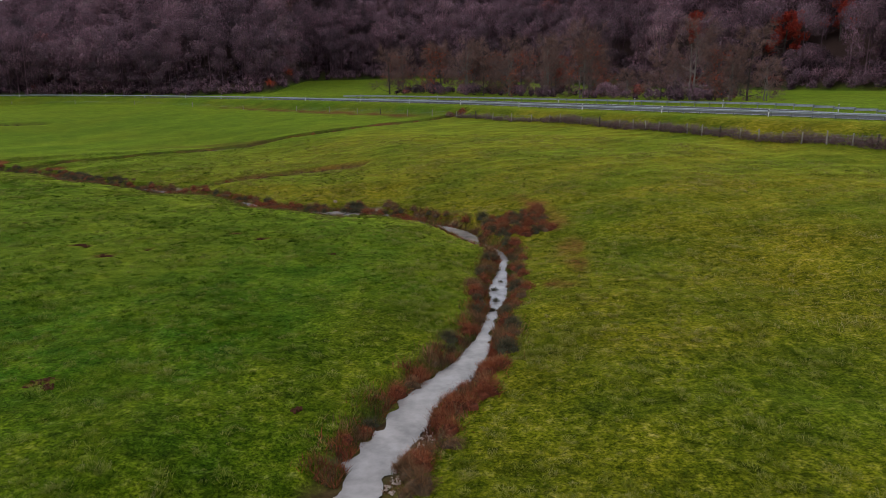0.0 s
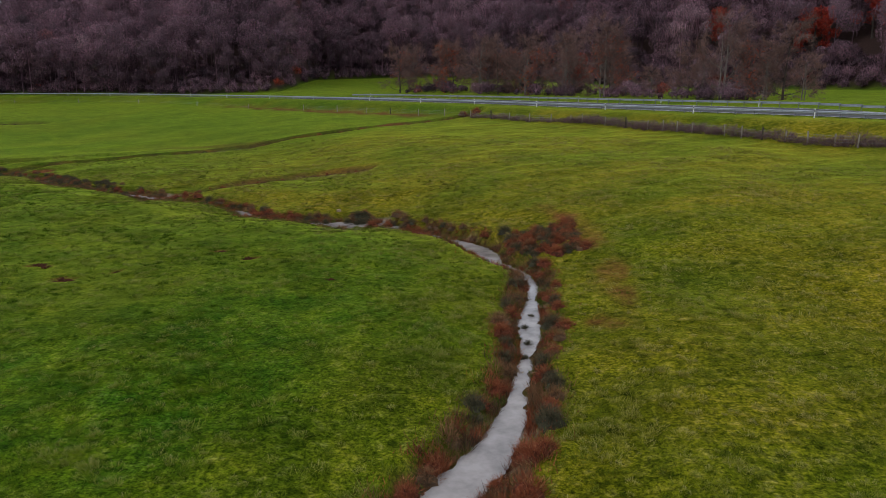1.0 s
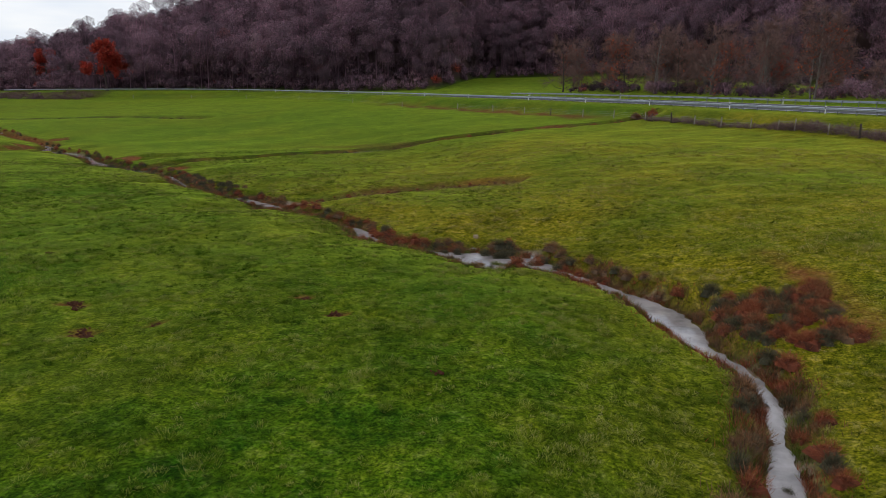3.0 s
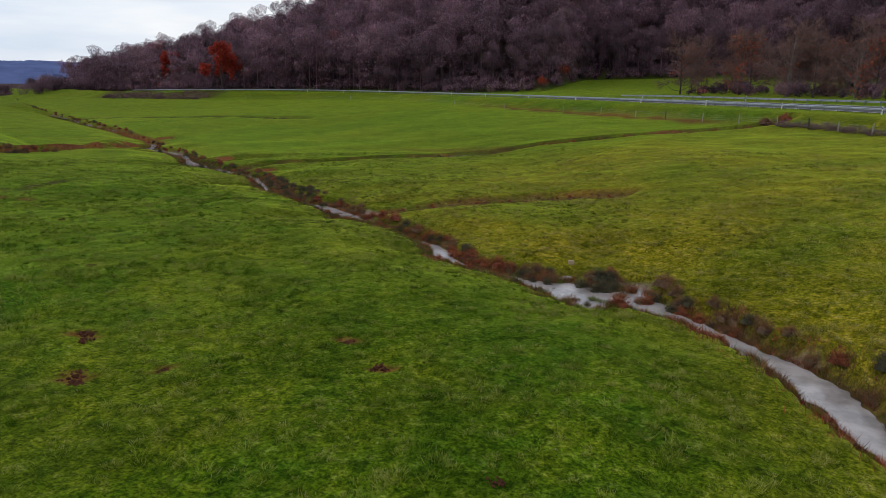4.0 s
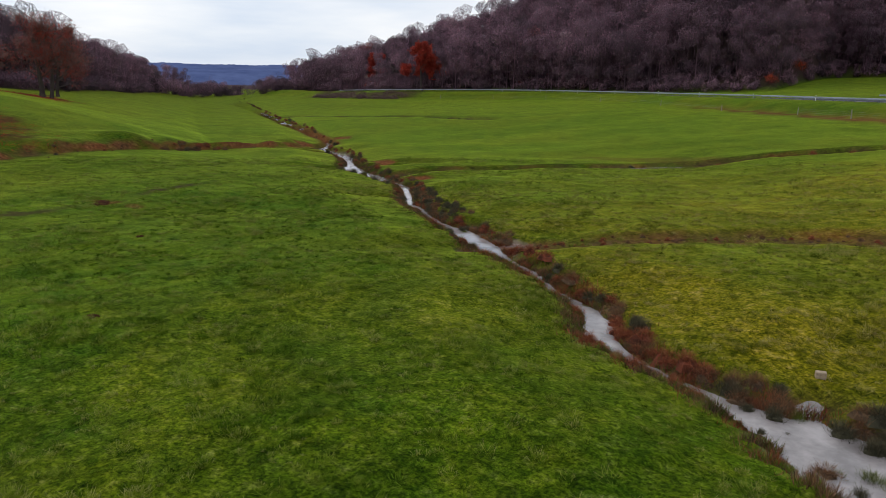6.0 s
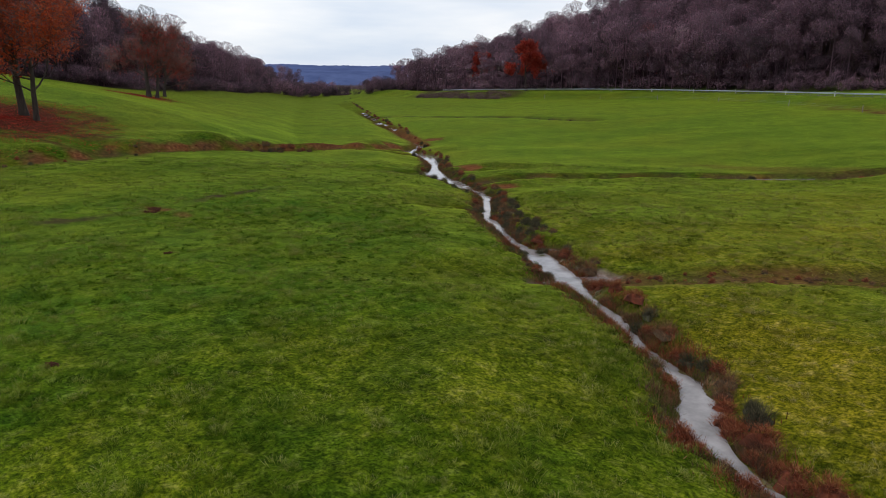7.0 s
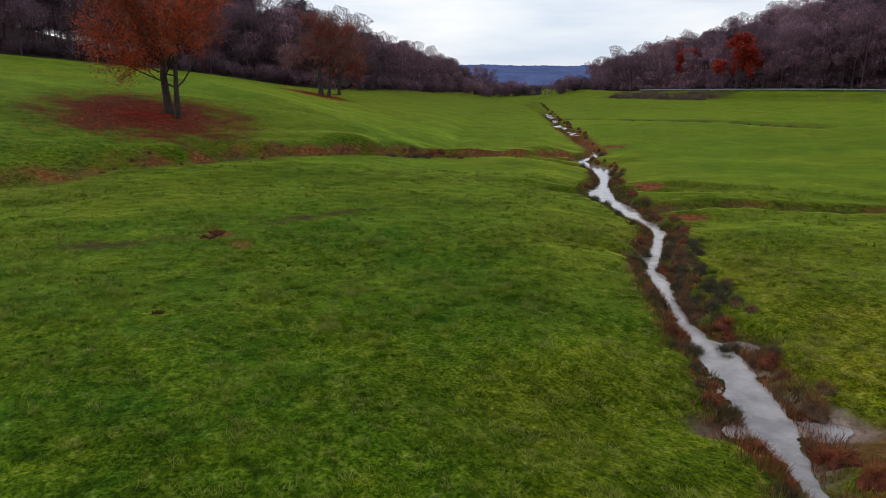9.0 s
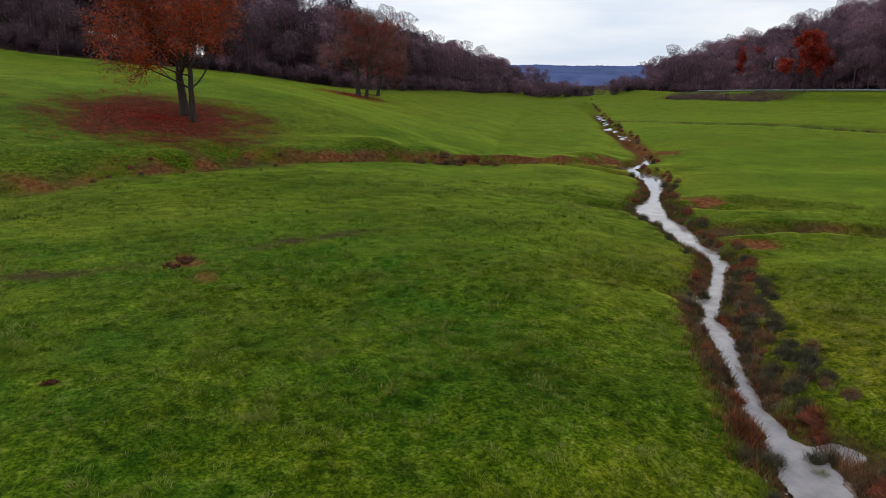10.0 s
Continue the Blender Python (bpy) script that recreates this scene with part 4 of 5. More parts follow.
RED = [tagged(broad_tree(40 + k, 20.0, 0.3, 11000, 3000, M_BARK, ((0, 0),), M_LEAF_DEEP, (1, 3), 0.34, 0.72, 0.42), "round tree still full of rust-red leaves", "tree", "red trees in the wood") for k in range(2)]
RED_PLACES = [(-209.0, 260.0, 0, 1.2), (-272.0, 294.0, 1, 0.95), (90.0, 195.0, 1, 0.8), (74.0, 218.0, 0, 0.75), (104.0, 193.0, 0, 0.7), (24.5, 166.0, 1, 0.55)]
for k, (x, y, q, sz) in enumerate(RED_PLACES):
    t = RED[q] if k < 2 else copy_thing(RED[q], Matrix.Identity(4))
    plant(t, x, y, 1.3 * k, sz)
    t.scale = (sz, sz, sz)

# trees and scrub behind the road
ROW = [(-18.0, 195.0, 0, 1.0), (-14.5, 200.0, 1, 0.9), (-5.6, 186.0, 2, 1.1), (-3.5, 190.0, 0, 1.0), (3.0, 176.5, 1, 1.0), (4.9, 181.0, 2, 0.9), (7.4, 171.8, 0, 0.95),
       (9.9, 178.0, 3, 1.0), (13.5, 168.0, 1, 0.95), (15.8, 163.5, 2, 0.9), (21.2, 156.0, 3, 1.0), (23.0, 163.0, 0, 1.05), (27.6, 147.5, 1, 1.1), (28.6, 146.0, 2, 1.0),
       (34.5, 137.5, 3, 0.6), (39.0, 130.5, 0, 0.8), (40.5, 128.0, 3, 0.75), (42.6, 124.0, 1, 1.0), (46.0, 122.0, 2, 0.8), (47.0, 118.0, 3, 0.85), (49.5, 117.0, 0, 0.95), (51.0, 114.0, 3, 0.7)]
ROW += [(x + 1.5 + 2 * math.sin(y), y + 5 + 2 * math.cos(x), (k + 2) % 4, q * 0.95) for x, y, k, q in ROW[:14:2]]
ROW_KINDS = []
for k, (tall, r0, lv, tw, bark) in enumerate([(16, 0.17, 0, 5600, M_BARK), (18, 0.16, 0, 5600, M_BARK_PALE), (15, 0.15, 900, 5600, M_BARK), (13, 0.13, 0, 5600, M_BARK_PALE)]):
    t = broad_tree(20 + k, tall, r0, lv, tw, bark, ((0, 0), (0.5, 0.3)) if k % 2 else ((0, 0),), None, (1, 3), 0.2, 0.62, 0.2)
    tagged(t, "slender bare tree in a thin row behind the road", "tree", "bare trees behind the road")
    ROW_KINDS.append(t)
used = set()
for x, y, k, s in ROW:
    m = Matrix.Translation((x, y, height(x, y) - 0.1)) @ Matrix.Rotation(x * 1.7, 4, "Z") @ Matrix.Scale(s, 4)
    if k in used:
        c = copy_thing(ROW_KINDS[k], m)
        c.scale = (s, s, s)
    else:
        ROW_KINDS[k].matrix_basis = m
        used.add(k)


def scrub(seed, wide, tall, n, mat, way_up=0.8, twig=0.02, long=0.6, tone=(0.0, 1.0)):
    """A dense thicket of thin stems, higher in the middle, ragged at the edge."""
    r = np.random.default_rng(seed)
    a, q = r.uniform(0, 6.283, n), np.sqrt(r.uniform(0, 1, n))
    q = q * (1 + 0.25 * np.sin(3 * a + seed))
    base = np.stack([np.cos(a) * q * wide, np.sin(a) * q * wide, r.uniform(0, 1, n) ** 1.4 * tall * (1 - 0.6 * q ** 2)], 1)
    way = np.stack([np.cos(a) * q, np.sin(a) * q, np.full(n, way_up)], 1)
    v, f, k = slivers(r, n, base, way, long, twig, 0.05, 0.35)
    t = np.clip(tone[0] + (tone[1] - tone[0]) * r.beta(2, 2, n) + 0.25 * (base[k][:, 2] / tall - 0.4), 0, 1)
    return mesh_of("foliage", v, f, mat, np.repeat(t, 3))


# bramble hedge along the fence
HEDGE = [scrub(60 + k, 1.5, 1.1, 900, M_BRAMBLE, 0.6, 0.035, 0.6) for k in range(4)]
r = random.Random(9)
for k, (x, y) in enumerate(resample(FENCE_LEFT[4::-1] + FENCE, 1.7)):
    ob = new("bramble_bush", HEDGE[k % 4])
    j = r.uniform(0.4, 1.1)
    s = r.uniform(0.75, 1.15) * (0.75 if y > 112 else 1.0)
    ob.matrix_basis = Matrix.Translation((x + j, y + j * 0.6, height(x + j, y + j * 0.6) - 0.1)) @ Matrix.Rotation(r.uniform(0, 6), 4, "Z") @ Matrix.Diagonal((s, s, s * r.uniform(0.8, 1.1), 1))
    tagged(ob, "leafless grey-purple bramble bush along the fence", "bush", "brambles along the fence")

# ---- woods ----


_g = (1 + 5 ** 0.5) / 2
ICO_V = np.array([(-1, _g, 0), (1, _g, 0), (-1, -_g, 0), (1, -_g, 0), (0, -1, _g), (0, 1, _g), (0, -1, -_g), (0, 1, -_g), (_g, 0, -1), (_g, 0, 1), (-_g, 0, -1), (-_g, 0, 1)]) / math.hypot(1, _g)
ICO_F = np.array([(0, 11, 5), (0, 5, 1), (0, 1, 7), (0, 7, 10), (0, 10, 11), (1, 5, 9), (5, 11, 4), (11, 10, 2), (10, 7, 6), (7, 1, 8),
                  (3, 9, 4), (3, 4, 2), (3, 2, 6), (3, 6, 8), (3, 8, 9), (4, 9, 5), (2, 4, 11), (6, 2, 10), (8, 6, 7), (9, 8, 1)])


def boughs(r, spots, sizes):
    """Rounded masses of fine twigs round the given places."""
    pieces = []
    for c, q in zip(spots, sizes):
        v = ICO_V * q * r.uniform(0.75, 1.25, (12, 1)) * np.array([1, 1, 0.85])
        pieces.append((v + c, ICO_F))
    return join_tris(pieces)


def wood_tree(r, tall, dense=90):
    """A forest tree of few faces: stem, limbs, rounded boughs of fine twigs, and stray sprays."""
    bend = r.normal(0, 0.25, 2)
    out = [tube([(0, 0, -1), (bend[0], bend[1], tall * 0.4), (bend[0] * 1.5, bend[1] * 1.5, tall * 0.82)], [0.20, 0.15, 0.05], 3)]
    wide = tall * r.uniform(0.15, 0.20)
    spots, sizes = [np.array([bend[0], bend[1], tall * 0.80])], [tall * 0.13]
    for k in range(7):
        a, h = r.uniform(0, 6.28), tall * r.uniform(0.26, 0.78)
        spot = np.array([math.cos(a) * wide * r.uniform(0.5, 1), math.sin(a) * wide * r.uniform(0.5, 1), h])
        spots.append(spot), sizes.append(tall * r.uniform(0.08, 0.15))
        if k < 3:
            out.append(tube([(bend[0], bend[1], h * 0.6), spot], [0.08, 0.03], 3))
    v1, f1 = boughs(r, spots, sizes)
    base = v1[r.integers(0, len(v1), 60)]
    way = base - np.array([0, 0, tall * 0.5])
    way /= np.linalg.norm(way, axis=1)[:, None]
    v, f, k = slivers(r, dense, base - way * tall * 0.02, way + np.array([0, 0, 0.3]), tall * 0.06, 0.09, 0.0, 0.6)
    v2, f2 = join_tris(out)
    vv, ff = join_tris([(v2, f2), (v, f), (v1, f1)])
    shade = np.concatenate([np.full(len(v2), -0.15), np.repeat(r.normal(0, 0.05, dense), 3), np.repeat(r.normal(0, 0.05, len(spots)), 12)])
    return vv, ff, shade, np.concatenate([np.zeros(len(v2) + len(v)), np.ones(len(v1))])


wr = np.random.default_rng(77)
WOOD_KINDS = [wood_tree(wr, h) for h in (21, 23, 19, 24, 20, 22, 18, 25)]


def wood(name, xs, ys, label, size=1.0, light=0.39, red=0.004):
    zs = terrain(xs, ys)[0]
    patch_tone = lumps(xs, ys, 55, 71)
    vs, fs, ts, hs, b = [], [], [], [], 0
    for x, y, z in zip(xs, ys, zs):
        v, f, t, haze = WOOD_KINDS[wr.integers(len(WOOD_KINDS))]
        a, s = wr.uniform(0, 6.28), size * wr.uniform(0.75, 1.12)
        c, q = math.cos(a), math.sin(a)
        vs.append(np.column_stack([x + s * (c * v[:, 0] - q * v[:, 1]), y + s * (q * v[:, 0] + c * v[:, 1]), z + s * v[:, 2]]))
        fs.append(f + b)
        base = 0.95 + wr.uniform(-0.03, 0.05) if wr.uniform() < red else np.clip(light + wr.normal(0, 0.10) + 0.14 * patch_tone[len(vs) - 1], 0.02, 0.85)
        ts.append(np.clip(t + base, 0, 1))
        hs.append(haze)
        b += len(v)
    vs = np.concatenate(vs)
    me = mesh_of(name, vs, np.concatenate(fs), M_WOOD_FAR, np.concatenate(ts), True, (("haze", np.concatenate(hs)),))
    return tagged(new(name, me), label, "woodland", kind="stuff")


def scatter(x0, x1, y0, y1, gap, inside):
    xs, ys = np.meshgrid(np.arange(x0, x1, gap), np.arange(y0, y1, gap))
    xs = xs.ravel() + wr.uniform(-0.45, 0.45, xs.size) * gap
    ys = ys.ravel() + wr.uniform(-0.45, 0.45, ys.size) * gap
    k = inside(xs, ys)
    return xs[k], ys[k]


def behind_road(x, y):
    d, _ = near_line(ROAD, x, y)
    a, _ = bearing(x, y)
    deep = wood_depth(x, y)
    thin = np.where(deep < 45, 1.0, np.where(deep < 110, 0.5, 0.6))
    clear = np.ones(x.shape, bool)
    for px, py, _, size in RED_PLACES:      # the red trees stand free towards the valley
        vx, vy = -5 - px, 40 - py
        n = math.hypot(vx, vy)
        ahead, aside = ((x - px) * vx + (y - py) * vy) / n, np.abs((x - px) * vy - (y - py) * vx) / n
        clear &= ~((ahead > -4) & (ahead < 30) & (aside < 5.5 * size))
    return (d < -13) & (deep > 2) & (deep < 185) & (a > -51.5) & (a < 46) & (wr.uniform(0, 1, x.shape) < thin) & clear


def left_hill(x, y):
    d, _ = near_line(ROAD, x, y)
    e, (uf,) = near_line(FOOT, x, y, (0,))
    deep = e - slope_edge(uf)
    thin = np.where(deep < 45, 1.0, np.where(deep < 110, 0.5, 0.55))
    return (d > 0) & (deep > 2) & (deep < 190) & (wr.uniform(0, 1, x.shape) < thin) & (y < 400)


wood("wood_on_hill", *scatter(-430, 330, 100, 640, 5.5, behind_road), "dense leafless purple-brown wood on the hill above the road")
wood("wood_on_slope", *scatter(-640, -130, -60, 420, 7.2, left_hill), "leafless brown wood on the slope across the valley", light=0.32, red=0.01)



def thicket(r, tall, dense=40):
    """Low bushy growth of the wood's edge."""
    n = 5
    a, q = r.uniform(0, 6.283, n), np.sqrt(r.uniform(0, 1, n))
    spots = np.stack([np.cos(a) * q * tall * 0.45, np.sin(a) * q * tall * 0.45, tall * r.uniform(0.2, 0.55, n)], 1)
    v1, f1 = boughs(r, spots, tall * r.uniform(0.25, 0.38, n))
    way = np.stack([np.cos(a) * q * 0.6, np.sin(a) * q * 0.6, np.full(n, 0.8)], 1)
    v, f, k = slivers(r, dense, spots, way, tall * 0.45, 0.12, 0.0, 0.6)
    vv, ff = join_tris([(v, f), (v1, f1)])
    return vv, ff, np.concatenate([np.repeat(r.normal(0, 0.05, dense), 3), np.repeat(r.normal(0, 0.04, n), 12)]), np.concatenate([np.zeros(len(v)), np.ones(len(v1))])


WOOD_KINDS = [thicket(wr, h) for h in (4.0, 5.0, 3.2, 6.0)]


def edge_road(x, y):
    d, _ = near_line(ROAD, x, y)
    a, _ = bearing(x, y)
    deep = np.minimum(wood_depth(x, y), -d - ROAD_WIDTH - 7.5)
    return (d < -13) & (deep > -2) & (deep < 16) & (a > -52) & (a < 46)


def edge_slope(x, y):
    d, _ = near_line(ROAD, x, y)
    e, (uf,) = near_line(FOOT, x, y, (0,))
    deep = e - slope_edge(uf)
    return (d > 0) & (deep > -3) & (deep < 42) & (wr.uniform(0, 1, x.shape) < np.where(deep < 18, 0.9, 0.45)) & (y < 400)


def valley_end(x, y):
    a, d = np.degrees(np.arctan2(x + 12, y - 51)), np.hypot(x + 12, y - 51)
    return (d > 395) & (d < 455) & (a > -75) & (a < -50) & (lumps(x, y, 45, 81) > -0.25)


def road_row(x, y):
    d, (u,) = near_line(ROAD, x, y, (0,))
    m = -d - ROAD_WIDTH - 1.5
    return (m > 6) & (m < 24) & (u > -34) & (u < 28) & (wr.uniform(0, 1, x.shape) < 0.6)


wood("underwood_of_hill", *scatter(-430, 330, 100, 640, 3.2, edge_road), "bare bushes along the foot of the hill wood", red=0.02)
wood("underwood_of_slope", *scatter(-620, -130, -60, 400, 4.2, edge_slope), "bare bushes along the edge of the slope wood", light=0.20, red=0.01)
wood("scrub_at_valley_end", *scatter(-480, -250, 120, 420, 7.5, valley_end), "dark bare scrub where the valley closes", 2.0, light=0.2, red=0.0)
wood("scrub_behind_road", *scatter(-60, 60, 100, 240, 3.4, road_row), "thin grey-brown bare scrub behind the road", 0.62, light=0.36, red=0.05)



def conifer(r, tall):
    n = 260
    h = r.uniform(0.06, 1, n) ** 0.8
    a = r.uniform(0, 6.283, n)
    wide = tall * 0.17 * (1 - h) + 0.15
    q = r.uniform(0.1, 0.9, n)
    base = np.stack([np.cos(a) * wide * q, np.sin(a) * wide * q, h * tall], 1)
    way = np.stack([np.cos(a), np.sin(a), np.full(n, -0.25)], 1)
    v, f, k = slivers(r, n, base, way, tall * 0.07, 0.5, 0.15, 0.3)
    sv, sf = tube([(0, 0, -1), (0, 0, tall * 0.9)], [0.22, 0.03], 3)
    v2, f2 = join_tris([(sv, sf), (v, f)])
    return v2, f2, np.concatenate([np.zeros(len(sv)), np.repeat(r.uniform(0, 0.6, n), 3)]), np.zeros(len(v2))


WOOD_KINDS = [conifer(wr, h) for h in (20, 24, 17)]


def conifer_place(x, y):
    e, (uf,) = near_line(FOOT, x, y, (0,))
    deep = e - slope_edge(uf)
    return (deep > 15) & (deep < 150) & (uf < -130) & (uf > -300) & (wr.uniform(0, 1, x.shape) < 0.16)


pines = wood("conifers_on_slope", *scatter(-560, -150, -60, 330, 11.0, conifer_place), "scattered dark green conifers in the slope wood", red=0.0)
pines.data.materials.clear()
pines.data.materials.append(M_CONIFER)

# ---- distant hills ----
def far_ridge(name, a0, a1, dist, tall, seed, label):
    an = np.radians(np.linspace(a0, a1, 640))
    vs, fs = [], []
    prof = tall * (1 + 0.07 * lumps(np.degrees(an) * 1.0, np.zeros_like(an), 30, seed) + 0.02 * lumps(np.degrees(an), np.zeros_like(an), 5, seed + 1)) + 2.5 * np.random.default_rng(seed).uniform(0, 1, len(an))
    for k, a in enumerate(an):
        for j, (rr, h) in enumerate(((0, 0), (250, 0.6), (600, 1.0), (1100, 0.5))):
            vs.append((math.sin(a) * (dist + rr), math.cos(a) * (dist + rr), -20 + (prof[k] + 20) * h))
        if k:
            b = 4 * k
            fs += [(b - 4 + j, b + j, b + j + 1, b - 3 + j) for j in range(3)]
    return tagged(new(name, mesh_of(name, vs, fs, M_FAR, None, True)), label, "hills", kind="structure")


far_ridge("backdrop_hills", -110, 10, 2300, 88, 5, "forested hills far down the valley, distance haze put into their blue colour")

# ---- plants along the stream ----


def tussock(seed, mat, wide, tall, n, width, upright, long):
    """A soft clump of fine withered stalks, lumpy and ragged at the edge."""
    r = np.random.default_rng(seed)
    lobes = [(0.0, 0.0, 1.0)] + [(r.uniform(-0.2, 0.2) * wide, r.uniform(-0.2, 0.2) * wide, r.uniform(0.5, 0.8)) for _ in range(3)]
    k = r.integers(0, 4, n)
    c = np.array(lobes)[k]
    a, q, h = r.uniform(0, 6.283, n), r.uniform(0, 1, n) ** 0.5, r.uniform(0, 1, n)
    edge = np.sqrt(np.clip(1 - h * h, 0, 1)) * wide * 0.62 * c[:, 2]
    root = np.stack([c[:, 0] + np.cos(a) * q * edge, c[:, 1] + np.sin(a) * q * edge, h * tall * 0.75 * c[:, 2] - 0.06], 1)
    way = np.stack([np.cos(a) * q, np.sin(a) * q, np.full(n, upright)], 1) + r.normal(0, 0.38, (n, 3))
    way /= np.linalg.norm(way, axis=1)[:, None]
    side = np.cross(way, r.normal(0, 1, (n, 3)))
    side /= np.linalg.norm(side, axis=1)[:, None]
    ln = long * r.uniform(0.5, 1.4, n)
    w = (width * r.uniform(0.6, 1.4, n))[:, None]
    v = np.empty((n * 3, 3))
    v[0::3], v[1::3], v[2::3] = root - side * w, root + side * w, root + way * ln[:, None]
    # tone rises with height and towards the stalk tips
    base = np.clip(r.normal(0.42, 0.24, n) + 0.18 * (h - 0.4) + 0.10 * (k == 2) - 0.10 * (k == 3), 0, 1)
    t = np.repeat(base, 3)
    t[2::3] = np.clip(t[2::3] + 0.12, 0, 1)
    # added dome fills the clump's heart; its low tone darkens the interior
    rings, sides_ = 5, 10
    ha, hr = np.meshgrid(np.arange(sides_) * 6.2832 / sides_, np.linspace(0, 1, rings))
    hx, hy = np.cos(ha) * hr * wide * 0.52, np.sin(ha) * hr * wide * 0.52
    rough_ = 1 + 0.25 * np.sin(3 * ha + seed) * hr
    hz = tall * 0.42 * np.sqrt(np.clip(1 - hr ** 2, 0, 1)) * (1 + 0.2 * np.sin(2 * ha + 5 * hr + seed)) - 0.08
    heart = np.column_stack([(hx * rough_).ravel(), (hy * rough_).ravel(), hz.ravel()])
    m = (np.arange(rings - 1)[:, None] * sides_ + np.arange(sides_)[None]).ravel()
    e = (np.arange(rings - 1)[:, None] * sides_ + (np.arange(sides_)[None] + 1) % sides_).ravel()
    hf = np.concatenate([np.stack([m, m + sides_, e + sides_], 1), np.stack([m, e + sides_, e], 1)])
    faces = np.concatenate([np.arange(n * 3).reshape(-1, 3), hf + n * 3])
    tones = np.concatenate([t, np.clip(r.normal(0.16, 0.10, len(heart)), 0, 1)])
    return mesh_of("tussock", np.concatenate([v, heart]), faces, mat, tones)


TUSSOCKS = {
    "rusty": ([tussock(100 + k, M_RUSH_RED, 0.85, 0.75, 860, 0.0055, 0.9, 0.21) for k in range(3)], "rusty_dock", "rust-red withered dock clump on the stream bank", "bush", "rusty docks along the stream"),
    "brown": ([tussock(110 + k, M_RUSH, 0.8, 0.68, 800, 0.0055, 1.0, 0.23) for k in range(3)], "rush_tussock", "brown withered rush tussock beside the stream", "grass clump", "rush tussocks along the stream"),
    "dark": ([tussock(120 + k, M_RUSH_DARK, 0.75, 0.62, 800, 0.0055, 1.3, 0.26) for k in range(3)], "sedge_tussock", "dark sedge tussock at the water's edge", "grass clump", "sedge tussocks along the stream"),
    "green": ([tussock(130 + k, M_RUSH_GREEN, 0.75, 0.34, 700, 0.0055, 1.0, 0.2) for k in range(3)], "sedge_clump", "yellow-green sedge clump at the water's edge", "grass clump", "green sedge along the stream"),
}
tr = random.Random(21)


CLUMPS = []


def clump(kind, x, y, size=1.0, wading=False):
    CLUMPS.append((kind, x, y, size, wading))


def grow_clumps():
    cx, cy = np.array([c[1] for c in CLUMPS]), np.array([c[2] for c in CLUMPS])
    for (kind, x, y, size, wading), g, f in zip(CLUMPS, terrain(cx, cy)[0], water_edge(cx, cy)):
        if f > -0.12 * size and not wading:
            continue
        meshes, name, label, cat, grp = TUSSOCKS[kind]
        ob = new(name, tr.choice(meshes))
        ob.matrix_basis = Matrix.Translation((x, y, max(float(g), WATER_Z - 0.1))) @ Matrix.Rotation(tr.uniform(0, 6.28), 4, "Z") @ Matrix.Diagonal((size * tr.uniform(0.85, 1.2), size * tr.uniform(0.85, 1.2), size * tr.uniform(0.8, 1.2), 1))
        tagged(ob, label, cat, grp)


def reach(y0, y1, step):
    """The stream's course between two northings, with its heading."""
    k = np.flatnonzero((WATER_LINE[:, 1] >= y0) & (WATER_LINE[:, 1] <= y1))
    line = resample(WATER_LINE[k[0]:k[-1] + 1], step)
    t = np.gradient(line[:, :2], axis=0)
    return line, t / np.hypot(t[:, 0], t[:, 1])[:, None]


def bank_clumps(y0, y1, step, side, kinds, out=(0.3, 0.9), size=(0.7, 1.1), chance=1.0):
    """Clumps along one bank of a reach (side 1: road side)."""
    line, t = reach(y0, y1, step)
    for (x, y, h), (tx, ty) in zip(line, t):
        if tr.random() > chance:
            continue
        o = (h + tr.uniform(*out)) * side
        j = tr.uniform(-0.4, 0.4) * step
        clump(tr.choice(kinds), x + ty * o + tx * j, y - tx * o + ty * j, tr.uniform(*size))


# upper reach: rusty docks on the road side, mixed clumps on the other
bank_clumps(17.1, 26.9, 0.75, 1, ["rusty", "rusty", "rusty", "brown"], (0.4, 1.5), (0.8, 1.15))
bank_clumps(17.1, 26.9, 0.8, 1, ["rusty", "rusty", "brown"], (0.3, 0.8), (0.6, 0.9))
bank_clumps(17.1, 26.9, 1.0, -1, ["brown", "rusty", "dark", "green"], (0.2, 0.6), (0.6, 1.0), 0.75)
bank_clumps(26.9, 47.6, 0.8, 1, ["rusty", "rusty", "brown", "dark"], (0.25, 1.1), (0.7, 1.15))
bank_clumps(26.9, 47.6, 0.85, -1, ["rusty", "brown", "dark"], (0.2, 0.9), (0.7, 1.1))
bank_clumps(47.6, 57.0, 1.0, 1, ["rusty", "dark", "brown"], (0.4, 1.4), (0.7, 1.1))
bank_clumps(47.6, 57.0, 1.3, -1, ["brown", "rusty", "dark"], (0.2, 0.6), (0.5, 0.8), 0.8)
for _ in range(64):     # thicket of docks in the bend
    clump(tr.choice(["rusty", "rusty", "dark", "brown"]), tr.uniform(3.6, 8.3), tr.uniform(49.2, 54.6), tr.uniform(0.7, 1.25))
for x, y in ((3.0, 35.9), (3.4, 37.6), (3.1, 33.8), (3.9, 39.4)):
    clump("dark", x, y, 0.5, True)
